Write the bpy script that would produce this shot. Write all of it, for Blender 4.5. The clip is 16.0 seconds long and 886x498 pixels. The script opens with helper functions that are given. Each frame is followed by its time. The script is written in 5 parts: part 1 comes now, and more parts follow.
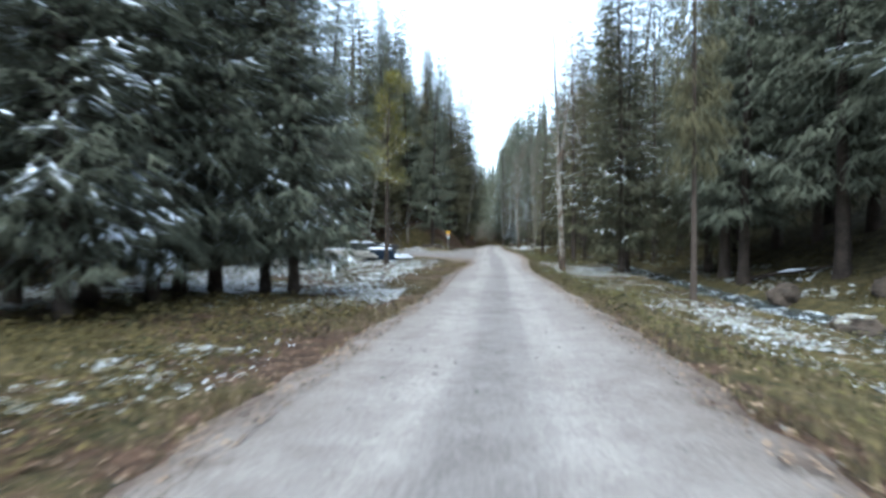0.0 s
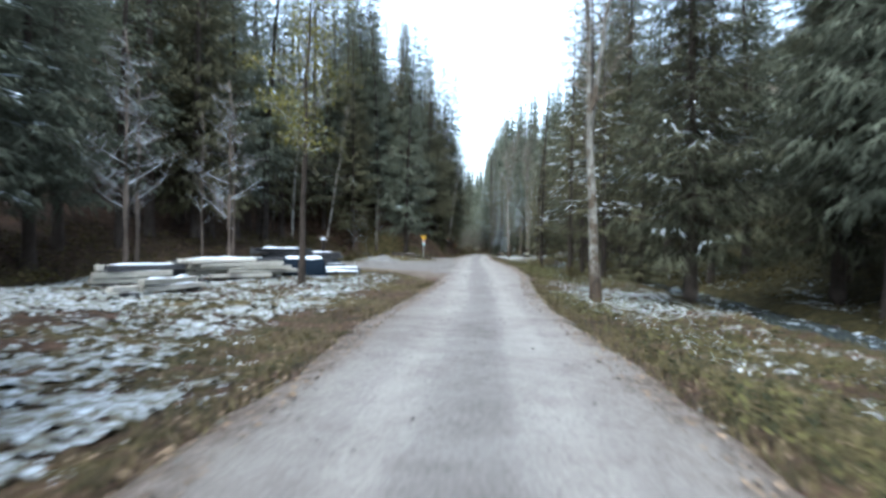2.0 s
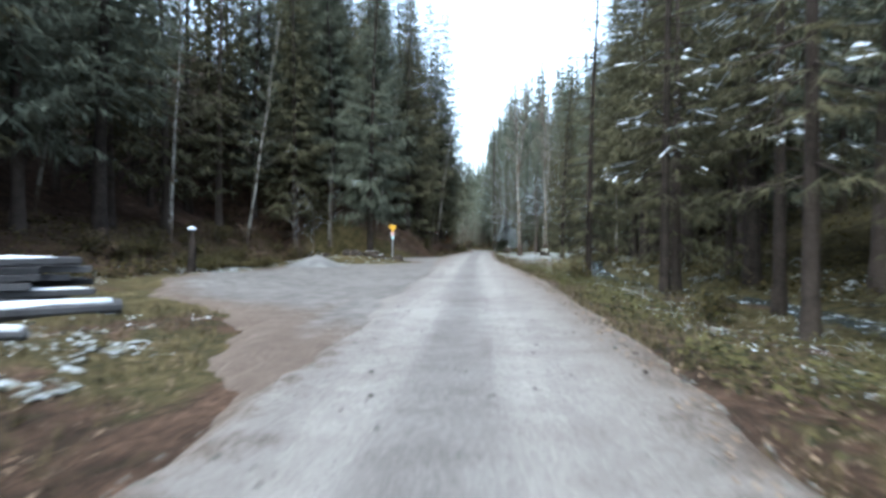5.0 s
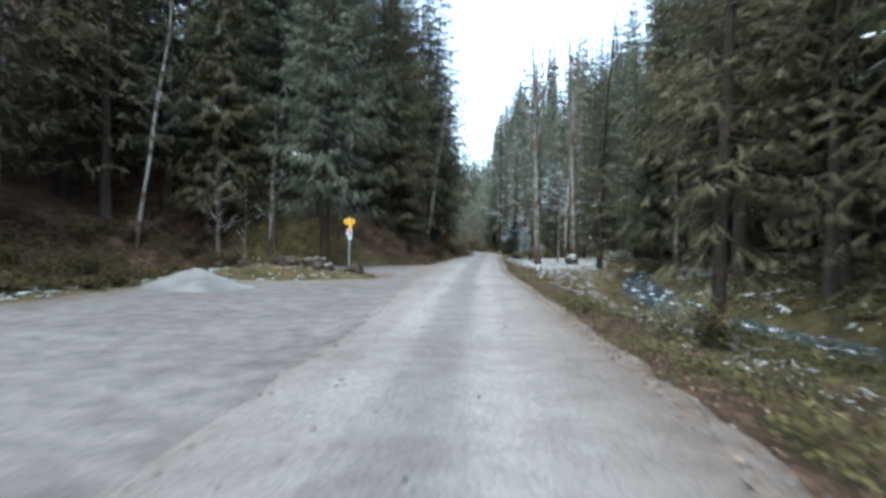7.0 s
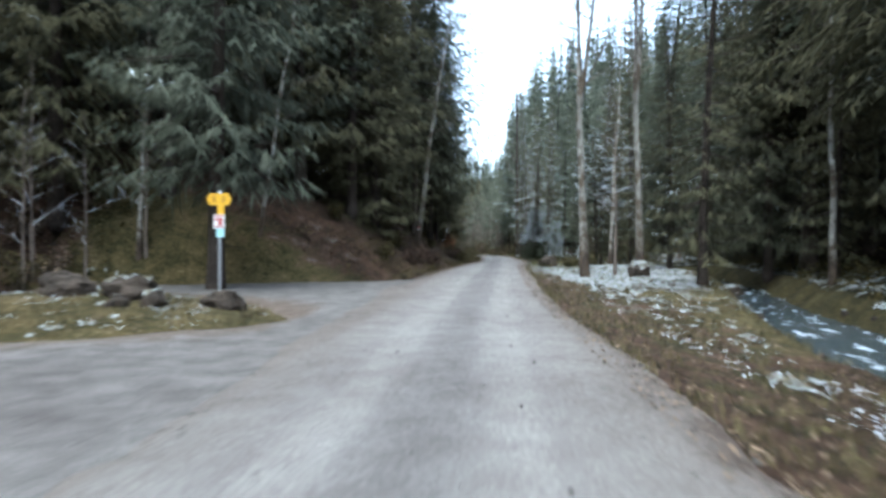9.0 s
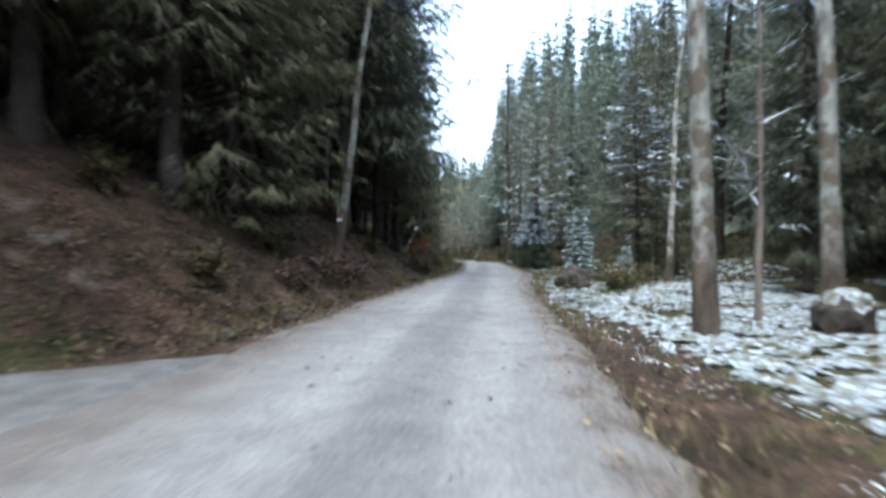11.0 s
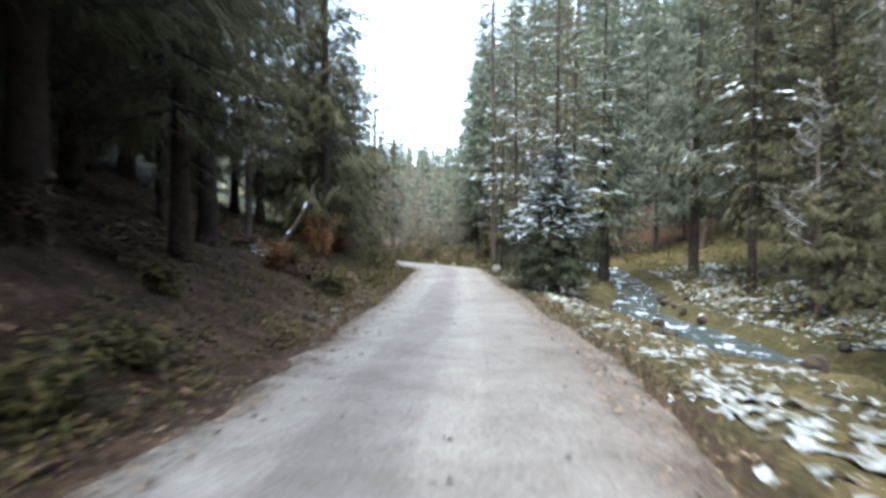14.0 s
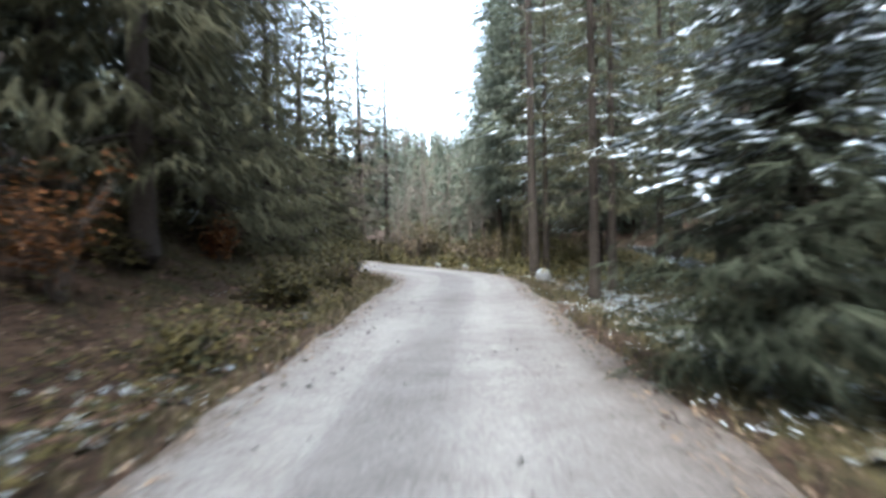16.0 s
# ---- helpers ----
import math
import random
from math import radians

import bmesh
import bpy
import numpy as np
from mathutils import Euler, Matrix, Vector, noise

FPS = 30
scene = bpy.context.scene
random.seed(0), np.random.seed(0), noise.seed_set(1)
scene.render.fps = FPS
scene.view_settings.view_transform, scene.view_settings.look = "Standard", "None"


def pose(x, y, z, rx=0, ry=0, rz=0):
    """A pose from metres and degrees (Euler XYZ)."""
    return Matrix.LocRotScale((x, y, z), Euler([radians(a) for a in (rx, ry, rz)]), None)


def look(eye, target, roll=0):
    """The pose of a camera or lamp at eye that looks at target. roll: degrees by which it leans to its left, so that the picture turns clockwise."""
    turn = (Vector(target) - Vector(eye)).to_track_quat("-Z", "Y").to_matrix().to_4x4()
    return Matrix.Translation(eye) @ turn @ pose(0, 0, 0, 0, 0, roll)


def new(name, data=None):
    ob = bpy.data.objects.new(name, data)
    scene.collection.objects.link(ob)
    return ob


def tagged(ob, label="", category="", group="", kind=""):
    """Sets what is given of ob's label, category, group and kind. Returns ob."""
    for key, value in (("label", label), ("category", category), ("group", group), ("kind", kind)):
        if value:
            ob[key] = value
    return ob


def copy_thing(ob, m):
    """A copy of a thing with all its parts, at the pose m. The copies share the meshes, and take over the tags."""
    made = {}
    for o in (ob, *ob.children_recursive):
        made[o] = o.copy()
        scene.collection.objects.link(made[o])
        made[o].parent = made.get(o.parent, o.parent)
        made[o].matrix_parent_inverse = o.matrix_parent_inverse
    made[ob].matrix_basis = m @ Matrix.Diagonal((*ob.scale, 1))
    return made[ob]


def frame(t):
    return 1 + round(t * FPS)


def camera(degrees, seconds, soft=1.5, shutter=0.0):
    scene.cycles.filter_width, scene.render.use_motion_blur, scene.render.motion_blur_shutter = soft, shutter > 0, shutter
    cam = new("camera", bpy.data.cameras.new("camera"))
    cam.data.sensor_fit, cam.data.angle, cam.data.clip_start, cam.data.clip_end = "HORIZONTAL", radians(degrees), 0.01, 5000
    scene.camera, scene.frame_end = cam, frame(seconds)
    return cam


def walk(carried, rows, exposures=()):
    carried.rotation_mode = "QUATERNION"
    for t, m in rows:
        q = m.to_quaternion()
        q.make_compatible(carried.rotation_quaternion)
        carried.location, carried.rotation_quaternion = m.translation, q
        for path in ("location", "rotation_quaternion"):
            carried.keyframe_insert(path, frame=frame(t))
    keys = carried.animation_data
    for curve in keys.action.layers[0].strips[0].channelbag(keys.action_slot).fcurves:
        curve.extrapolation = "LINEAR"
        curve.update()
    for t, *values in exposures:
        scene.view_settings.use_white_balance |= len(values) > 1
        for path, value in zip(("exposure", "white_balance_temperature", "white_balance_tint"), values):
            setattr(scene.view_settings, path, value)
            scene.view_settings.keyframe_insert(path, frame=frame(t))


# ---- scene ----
import functools

cam = camera(74.3, 16.0, 3.1, 0.5)
PATH = [
    (0.0, pose(0.000, 0.000, 1.350, 89.07, 0.00, 5.25)),
    (0.5, pose(-0.014, 3.433, 1.294, 89.57, 0.80, 4.25)),
    (1.0, pose(0.042, 6.752, 1.300, 89.37, -1.00, 4.45)),
    (1.5, pose(0.039, 10.065, 1.247, 89.17, 0.90, 3.85)),
    (2.0, pose(0.139, 13.570, 1.250, 89.87, -0.60, 4.05)),
    (2.5, pose(0.168, 17.187, 1.191, 89.57, 0.20, 3.45)),
    (3.0, pose(0.268, 20.692, 1.194, 88.97, -1.80, 3.35)),
    (3.5, pose(0.302, 24.249, 1.136, 88.97, -2.60, 6.05)),
    (4.0, pose(0.299, 27.564, 1.203, 89.57, -0.20, 5.45)),
    (4.5, pose(0.290, 30.938, 1.208, 89.47, -0.10, 4.35)),
    (7.0, pose(0.225, 48.050, 1.470, 89.27, -0.70, 4.75)),
    (7.5, pose(0.102, 51.352, 1.357, 89.07, -2.20, 5.15)),
    (8.0, pose(0.142, 54.850, 1.360, 88.57, -3.10, 7.85)),
    (8.5, pose(0.003, 58.333, 1.363, 89.27, -0.70, 6.65)),
    (11.0, pose(-0.026, 76.333, 1.366, 89.84, -0.20, 4.90)),
    (11.5, pose(-0.076, 80.196, 1.419, 89.74, -1.50, 6.20)),
    (12.0, pose(-0.138, 83.798, 1.476, 90.04, 0.40, 4.20)),
    (12.5, pose(-0.119, 87.334, 1.534, 89.64, 0.90, 4.30)),
    (13.0, pose(0.040, 91.329, 1.548, 88.64, -3.50, 3.10)),
    (13.5, pose(0.081, 94.643, 1.573, 89.44, -1.30, 5.60)),
    (14.0, pose(0.126, 97.920, 1.560, 89.04, -0.30, 2.70)),
    (14.5, pose(0.130, 101.229, 1.511, 88.34, -3.60, 4.60)),
    (15.0, pose(0.039, 104.381, 1.500, 88.14, -2.70, 7.10)),
    (15.5, pose(0.028, 108.209, 1.406, 88.44, 0.00, 5.60)),
    (16.0, pose(-0.012, 111.960, 1.350, 88.34, 1.20, 4.50)),
]
walk(cam, PATH, [(0.0, 2.5, 5550, 1), (4.5, 2.65, 5500, 1), (7.0, 2.55, 5500, 0), (8.5, 2.57, 5450, 0), (11.0, 2.85, 5350, 1), (12.2, 3.03, 5480, 2), (13.0, 3.28, 5700, 2), (14.0, 3.52, 5780, 2), (15.5, 3.52, 5720, 2), (16.0, 3.42, 5750, 3)])
# ---------------------------------------------------------------- world and light
world = bpy.data.worlds.new("sky")
scene.world = world
world.use_nodes = True
wn = world.node_tree.nodes
wl = world.node_tree.links
sky = wn.new("ShaderNodeTexSky")
sky.sky_type = "NISHITA"
sky.sun_disc = False
sky.sun_elevation = radians(65)
sky.sun_rotation = radians(-157)
sky.air_density, sky.dust_density, sky.ozone_density = 1.0, 4.0, 1.0
pale = wn.new("ShaderNodeHueSaturation")
pale.inputs["Saturation"].default_value = 0.55
wl.new(sky.outputs[0], pale.inputs["Color"])
wl.new(pale.outputs[0], wn["Background"].inputs[0])
wn["Background"].inputs[1].default_value = 0.15
sun = new("sun", bpy.data.lights.new("sun", "SUN"))
sun.data.energy = 0.6
sun.data.angle = radians(60)
sun.data.color = (1.0, 0.97, 0.93)
sun.matrix_world = look((-5, -12, 30), (0, 0, 0))

# ---------------------------------------------------------------- materials


def material(name, rough=0.9, spec=0.2):
    m = bpy.data.materials.new(name)
    m.use_nodes = True
    b = m.node_tree.nodes["Principled BSDF"]
    b.inputs["Roughness"].default_value = rough
    b.inputs["Specular IOR Level"].default_value = spec
    return m, m.node_tree.nodes, m.node_tree.links, b


def noise_node(n, l, scale, detail=4.0, rough=0.55, coord="Object", vec=None):
    t = n.new("ShaderNodeTexNoise")
    t.inputs["Scale"].default_value = scale
    t.inputs["Detail"].default_value = detail
    t.inputs["Roughness"].default_value = rough
    if vec is None:
        c = n.new("ShaderNodeTexCoord")
        vec = c.outputs[coord]
    l.new(vec, t.inputs["Vector"])
    return t.outputs["Fac"]


def ramp(n, l, fac, stops):
    r = n.new("ShaderNodeValToRGB")
    els = r.color_ramp.elements
    while len(els) < len(stops):
        els.new(0.5)
    for e, (p, c) in zip(els, stops):
        e.position = p
        e.color = (*c, 1) if len(c) == 3 else c
    l.new(fac, r.inputs["Fac"])
    return r.outputs["Color"]


def mix(n, l, fac, a, b, blend="MIX"):
    m = n.new("ShaderNodeMix")
    m.data_type = "RGBA"
    m.blend_type = blend
    for sock, v in ((m.inputs[0], fac), (m.inputs[6], a), (m.inputs[7], b)):
        if isinstance(v, (int, float)):
            sock.default_value = v
        elif isinstance(v, tuple):
            sock.default_value = (*v, 1)
        else:
            l.new(v, sock)
    return m.outputs[2]


def maths(n, l, op, a, b=0.0, clamp=False):
    m = n.new("ShaderNodeMath")
    m.operation = op
    m.use_clamp = clamp
    for sock, v in zip(m.inputs, (a, b)):
        if isinstance(v, (int, float)):
            sock.default_value = v
        else:
            l.new(v, sock)
    return m.outputs[0]


def bump(n, l, b, height, strength=0.5, dist=0.05):
    k = n.new("ShaderNodeBump")
    k.inputs["Strength"].default_value = strength
    k.inputs["Distance"].default_value = dist
    l.new(height, k.inputs["Height"])
    l.new(k.outputs[0], b.inputs["Normal"])


def mottled(name, dark, light, scale, rough=0.9, fine=None, relief=0.5, dist=0.03, spec=0.2, island=0.0, odd=0.0, glow=0.0):
    """Two-scale mottled surface. island: how much single pieces differ; odd: how much whole objects differ."""
    m, n, l, b = material(name, rough, spec)
    big = noise_node(n, l, scale, 5)
    small = noise_node(n, l, fine or scale * 9, 6)
    f = maths(n, l, "ADD", maths(n, l, "MULTIPLY", big, 0.6), maths(n, l, "MULTIPLY", small, 0.4))
    if island:
        g = n.new("ShaderNodeNewGeometry")
        f = maths(n, l, "ADD", f, maths(n, l, "MULTIPLY", maths(n, l, "SUBTRACT", g.outputs["Random Per Island"], 0.5), island))
    if odd:
        o = n.new("ShaderNodeObjectInfo")
        f = maths(n, l, "ADD", f, maths(n, l, "MULTIPLY", maths(n, l, "SUBTRACT", o.outputs["Random"], 0.5), odd))
    col = ramp(n, l, f, [(0.3, dark), (0.7, light)])
    l.new(col, b.inputs["Base Color"])
    bump(n, l, b, small, relief, dist)
    if glow:
        # light passing through thin leaves and needles
        tr = n.new("ShaderNodeBsdfTranslucent")
        l.new(col, tr.inputs["Color"])
        ms = n.new("ShaderNodeMixShader")
        ms.inputs[0].default_value = glow
        l.new(b.outputs[0], ms.inputs[1])
        l.new(tr.outputs[0], ms.inputs[2])
        l.new(ms.outputs[0], n["Material Output"].inputs["Surface"])
    return m


MAT = {}
MAT["needles"] = mottled("spruce_needles", (0.07, 0.078, 0.056), (0.12, 0.13, 0.096), 0.7, 0.9, 30, 0.3, 0.02, 0.15, 0.5, 0.3, 0.45)
MAT["needles_olive"] = mottled("olive_needles", (0.052, 0.05, 0.03), (0.108, 0.1, 0.056), 0.7, 0.9, 30, 0.3, 0.02, 0.1, 0.5, 0.3, 0.42)
# darkened copy of the olive needles, with the shade in its colour
MAT["needles_shade"] = mottled("shaded_olive_needles", (0.034, 0.036, 0.023), (0.078, 0.078, 0.05), 0.7, 0.9, 30, 0.3, 0.02, 0.1, 0.5, 0.2, 0.35)
# bushy spruce: the darkness inside its dense boughs is put into this colour
MAT["needles_deep_shade"] = mottled("deep_shade_needles", (0.018, 0.021, 0.013), (0.046, 0.05, 0.032), 0.7, 0.9, 30, 0.3, 0.02, 0.1, 0.5, 0.0, 0.25)
MAT["snow"] = mottled("snow", (0.357, 0.408, 0.4675), (0.612, 0.646, 0.6885), 3.5, 0.6, 22, 0.7, 0.04, 0.3)
MAT["bark"] = mottled("spruce_bark", (0.014, 0.011, 0.009), (0.058, 0.046, 0.038), 2.5, 0.95, 14, 0.9, 0.03, 0.1, 0, 0.3)
MAT["twig"] = mottled("bare_twig", (0.05, 0.04, 0.032), (0.16, 0.13, 0.11), 3.0, 0.9, 30, 0.4, 0.01, 0.1)
MAT["leaves_yellow"] = mottled("yellow_leaves", (0.07, 0.07, 0.016), (0.2, 0.18, 0.04), 1.0, 0.8, 20, 0.2, 0.01, 0.2, 0.7, 0.0, 0.35)
MAT["leaves_bush"] = mottled("undergrowth_leaves", (0.02125, 0.0221, 0.0085), (0.085, 0.0663, 0.0238), 1.0, 0.85, 20, 0.2, 0.01, 0.2, 0.8, 0.0, 0.35)
MAT["leaves_verge"] = mottled("verge_leaves", (0.016, 0.018, 0.007), (0.082, 0.074, 0.026), 1.0, 0.85, 20, 0.2, 0.01, 0.2, 0.9, 0.0, 0.35)
MAT["leaves_orange"] = mottled("orange_leaves", (0.06, 0.028, 0.012), (0.2, 0.085, 0.03), 1.0, 0.85, 20, 0.2, 0.01, 0.2, 0.8, 0.0, 0.35)
MAT["litter"] = mottled("dead_leaves", (0.0216, 0.01368, 0.00864), (0.1512, 0.108, 0.072), 1.0, 0.85, 20, 0.2, 0.01, 0.2, 1.0)
MAT["litter_dark"] = mottled("russet_leaves", (0.02, 0.011, 0.007), (0.085, 0.05, 0.032), 1.0, 0.85, 20, 0.2, 0.01, 0.2, 0.9)
MAT["grass"] = mottled("autumn_grass", (0.0144, 0.0144, 0.0064), (0.096, 0.0768, 0.0352), 0.5, 0.85, 8, 0.1, 0.01, 0.2, 0.6)
MAT["rock_brown"] = mottled("brown_rock", (0.01, 0.008, 0.006), (0.05, 0.037, 0.027), 1.8, 0.9, 12, 0.8, 0.04, 0.25)
MAT["rock"] = mottled("grey_rock", (0.035, 0.034, 0.03), (0.17, 0.165, 0.15), 1.8, 0.9, 12, 0.8, 0.04, 0.25, 0, 0.3)
MAT["gravel_loose"] = mottled("loose_gravel", (0.075, 0.07275, 0.0705), (0.1875, 0.1822, 0.1762), 0.8, 0.95, 30, 0.9, 0.03, 0.2, 0.4)
MAT["timber_pale"] = mottled("sawn_timber", (0.2, 0.19, 0.16), (0.46, 0.44, 0.39), 1.5, 0.8, 14, 0.4, 0.01, 0.2, 0.2, 0.35)
MAT["timber_dark"] = mottled("weathered_timber", (0.011, 0.011, 0.013), (0.06, 0.06, 0.064), 1.5, 0.85, 14, 0.5, 0.01, 0.2, 0.2, 0.35)
MAT["tarp"] = mottled("dark_blue_tarp", (0.003, 0.005, 0.009), (0.008, 0.013, 0.02), 1.2, 0.9, 9, 0.5, 0.04, 0.05)
MAT["sign_yellow"] = mottled("yellow_sign_paint", (0.5, 0.27, 0.009), (0.58, 0.33, 0.013), 4.0, 0.5, 40, 0.1, 0.003, 0.4)
MAT["sign_white"] = mottled("white_plate", (0.4875, 0.4725, 0.465), (0.585, 0.57, 0.5625), 4.0, 0.5, 40, 0.1, 0.003, 0.4)
MAT["sign_red"] = mottled("red_print", (0.26, 0.025, 0.022), (0.33, 0.038, 0.03), 4.0, 0.5, 40, 0.1, 0.003, 0.4)
MAT["sign_teal"] = mottled("teal_print", (0.25, 0.45, 0.47), (0.35, 0.55, 0.56), 4.0, 0.5, 40, 0.1, 0.003, 0.4)
MAT["sign_dark"] = mottled("dark_print", (0.015, 0.013, 0.01), (0.03, 0.026, 0.02), 4.0, 0.6, 40, 0.1, 0.003, 0.3)
MAT["metal"] = mottled("galvanised_steel", (0.3, 0.31, 0.32), (0.45, 0.46, 0.47), 5.0, 0.45, 60, 0.1, 0.003, 0.5)
MAT["metal"].node_tree.nodes["Principled BSDF"].inputs["Metallic"].default_value = 0.8


def birch_material(name, pale):
    m, n, l, b = material(name, 0.85, 0.2)
    c = n.new("ShaderNodeTexCoord")
    mp = n.new("ShaderNodeMapping")
    mp.inputs["Scale"].default_value = (3.2, 3.2, 1.7)
    l.new(c.outputs["Object"], mp.inputs[0])
    bands = noise_node(n, l, 1.0, 6, 0.65, vec=mp.outputs[0])
    blot = noise_node(n, l, 2.3, 4)
    col = ramp(n, l, bands, [(0.36, (0.03, 0.027, 0.022)), (0.45, (0.1 * pale, 0.093 * pale, 0.08 * pale)), (0.6, (0.175 * pale, 0.168 * pale, 0.15 * pale)), (0.74, (0.3 * pale, 0.295 * pale, 0.275 * pale))])
    col = mix(n, l, ramp(n, l, blot, [(0.5, (0, 0, 0)), (0.57, (1, 1, 1))]), col, (0.06, 0.046, 0.032))
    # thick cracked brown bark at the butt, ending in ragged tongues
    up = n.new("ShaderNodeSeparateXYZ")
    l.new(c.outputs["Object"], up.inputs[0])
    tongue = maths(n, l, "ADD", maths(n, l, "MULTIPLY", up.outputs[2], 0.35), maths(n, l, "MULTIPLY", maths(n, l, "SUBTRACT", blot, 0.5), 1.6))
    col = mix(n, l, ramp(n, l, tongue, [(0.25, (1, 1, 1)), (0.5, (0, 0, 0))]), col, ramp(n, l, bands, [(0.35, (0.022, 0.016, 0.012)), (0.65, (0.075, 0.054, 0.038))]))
    l.new(col, b.inputs["Base Color"])
    bump(n, l, b, bands, 0.7, 0.03)
    return m


def ground_material():
    m, n, l, b = material("forest_ground", 0.95, 0.12)
    a = n.new("ShaderNodeVertexColor")
    a.layer_name = "kind"
    sep = n.new("ShaderNodeSeparateColor")
    l.new(a.outputs[0], sep.inputs[0])
    big, mid, fine = noise_node(n, l, 0.22, 4), noise_node(n, l, 1.7, 5), noise_node(n, l, 11, 6, 0.75)
    f = maths(n, l, "ADD", maths(n, l, "MULTIPLY", mid, 0.4), maths(n, l, "MULTIPLY", fine, 0.6))
    turf = ramp(n, l, f, [(0.38, (0.01152, 0.01152, 0.00504)), (0.49, (0.04176, 0.036, 0.0144)), (0.58, (0.0864, 0.06624, 0.03024)), (0.66, (0.144, 0.1152, 0.072))])
    litter = ramp(n, l, f, [(0.38, (0.007603, 0.004428, 0.00288)), (0.49, (0.02788, 0.01712, 0.01094)), (0.58, (0.06019, 0.0366, 0.02419)), (0.66, (0.1204, 0.07675, 0.05184))])
    moss = ramp(n, l, f, [(0.38, (0.01008, 0.00936, 0.00432)), (0.49, (0.03024, 0.02592, 0.0108)), (0.58, (0.0612, 0.0504, 0.02016)), (0.67, (0.108, 0.0864, 0.0396))])
    gravel = ramp(n, l, f, [(0.3, (0.0324, 0.03024, 0.0288)), (0.7, (0.1152, 0.108, 0.1008))])
    wob = maths(n, l, "MULTIPLY", maths(n, l, "SUBTRACT", mid, 0.5), 1.4)

    def near(channel):
        return ramp(n, l, maths(n, l, "ADD", sep.outputs[channel], wob), [(0.38, (0, 0, 0)), (0.62, (1, 1, 1))])

    col = mix(n, l, near(0), turf, litter)
    col = mix(n, l, near(1), col, moss)
    col = mix(n, l, near(2), col, gravel)
    col = mix(n, l, ramp(n, l, big, [(0.35, (0, 0, 0)), (0.7, (0.6, 0.6, 0.6))]), col, mix(n, l, 1.0, col, (0.62, 0.55, 0.5), "MULTIPLY"))
    l.new(col, b.inputs["Base Color"])
    bump(n, l, b, f, 1.0, 0.08)
    return m


def road_material(name, tracks):
    m, n, l, b = material(name, 0.95, 0.15)
    uv = n.new("ShaderNodeUVMap")
    uv.uv_map = "across"
    sep = n.new("ShaderNodeSeparateXYZ")
    l.new(uv.outputs[0], sep.inputs[0])
    big, mid, fine, grit = noise_node(n, l, 0.35, 4), noise_node(n, l, 2.2, 5), noise_node(n, l, 22, 6, 0.7), noise_node(n, l, 90, 3, 0.7)
    mp = n.new("ShaderNodeMapping")
    mp.inputs["Scale"].default_value = (3.2, 0.16, 1)
    l.new(uv.outputs[0], mp.inputs[0])
    streak = noise_node(n, l, 1.0, 5, 0.6, vec=mp.outputs[0])
    f = maths(n, l, "ADD", maths(n, l, "MULTIPLY", fine, 0.55), maths(n, l, "MULTIPLY", grit, 0.45))
    body = ramp(n, l, f, [(0.3, (0.0539, 0.05082, 0.04851)), (0.5, (0.1309, 0.1247, 0.1201)), (0.7, (0.2233, 0.2133, 0.2048))])
    if tracks:
        # two packed wheel tracks, a loose darker middle and brownish margins
        u = maths(n, l, "ADD", sep.outputs[0], maths(n, l, "MULTIPLY", maths(n, l, "SUBTRACT", streak, 0.5), 0.7))
        off = maths(n, l, "ABSOLUTE", u)
        worn = ramp(n, l, maths(n, l, "MULTIPLY", off, 0.4), [(0.06, (0.78, 0.77, 0.77)), (0.13, (0.86, 0.85, 0.85)), (0.2, (1.08, 1.07, 1.06)), (0.33, (1.14, 1.13, 1.11)), (0.42, (0.98, 0.96, 0.95)), (0.6, (0.92, 0.89, 0.86)), (0.82, (0.72, 0.66, 0.61))])
        body = mix(n, l, 1.0, body, worn, "MULTIPLY")
    else:
        body = mix(n, l, 1.0, body, ramp(n, l, mid, [(0.3, (0.53, 0.52, 0.51)), (0.65, (0.72, 0.71, 0.69))]), "MULTIPLY")
    # soil and leaf crumbs creep in from the edges
    ed = n.new("ShaderNodeUVMap")
    ed.uv_map = "edge"
    es = n.new("ShaderNodeSeparateXYZ")
    l.new(ed.outputs[0], es.inputs[0])
    soil = ramp(n, l, f, [(0.3, (0.02625, 0.0195, 0.015)), (0.52, (0.075, 0.0585, 0.0465)), (0.7, (0.1575, 0.135, 0.1162))])
    ragged = maths(n, l, "ADD", es.outputs[0], maths(n, l, "ADD", maths(n, l, "MULTIPLY", maths(n, l, "SUBTRACT", mid, 0.5), 1.3), maths(n, l, "MULTIPLY", maths(n, l, "SUBTRACT", fine, 0.5), 1.1)))
    body = mix(n, l, ramp(n, l, ragged, [(0.2, (1, 1, 1)), (0.62, (0, 0, 0))]), body, soil)
    damp = ramp(n, l, maths(n, l, "ADD", maths(n, l, "MULTIPLY", big, 0.5), maths(n, l, "MULTIPLY", mid, 0.5)), [(0.35, (0.72, 0.69, 0.68)), (0.6, (1.05, 1.04, 1.03))])
    l.new(mix(n, l, 1.0, body, damp, "MULTIPLY"), b.inputs["Base Color"])
    bump(n, l, b, maths(n, l, "ADD", f, maths(n, l, "MULTIPLY", mid, 0.7 if tracks else 0.2)), 0.8 if tracks else 0.35, 0.03)
    return m


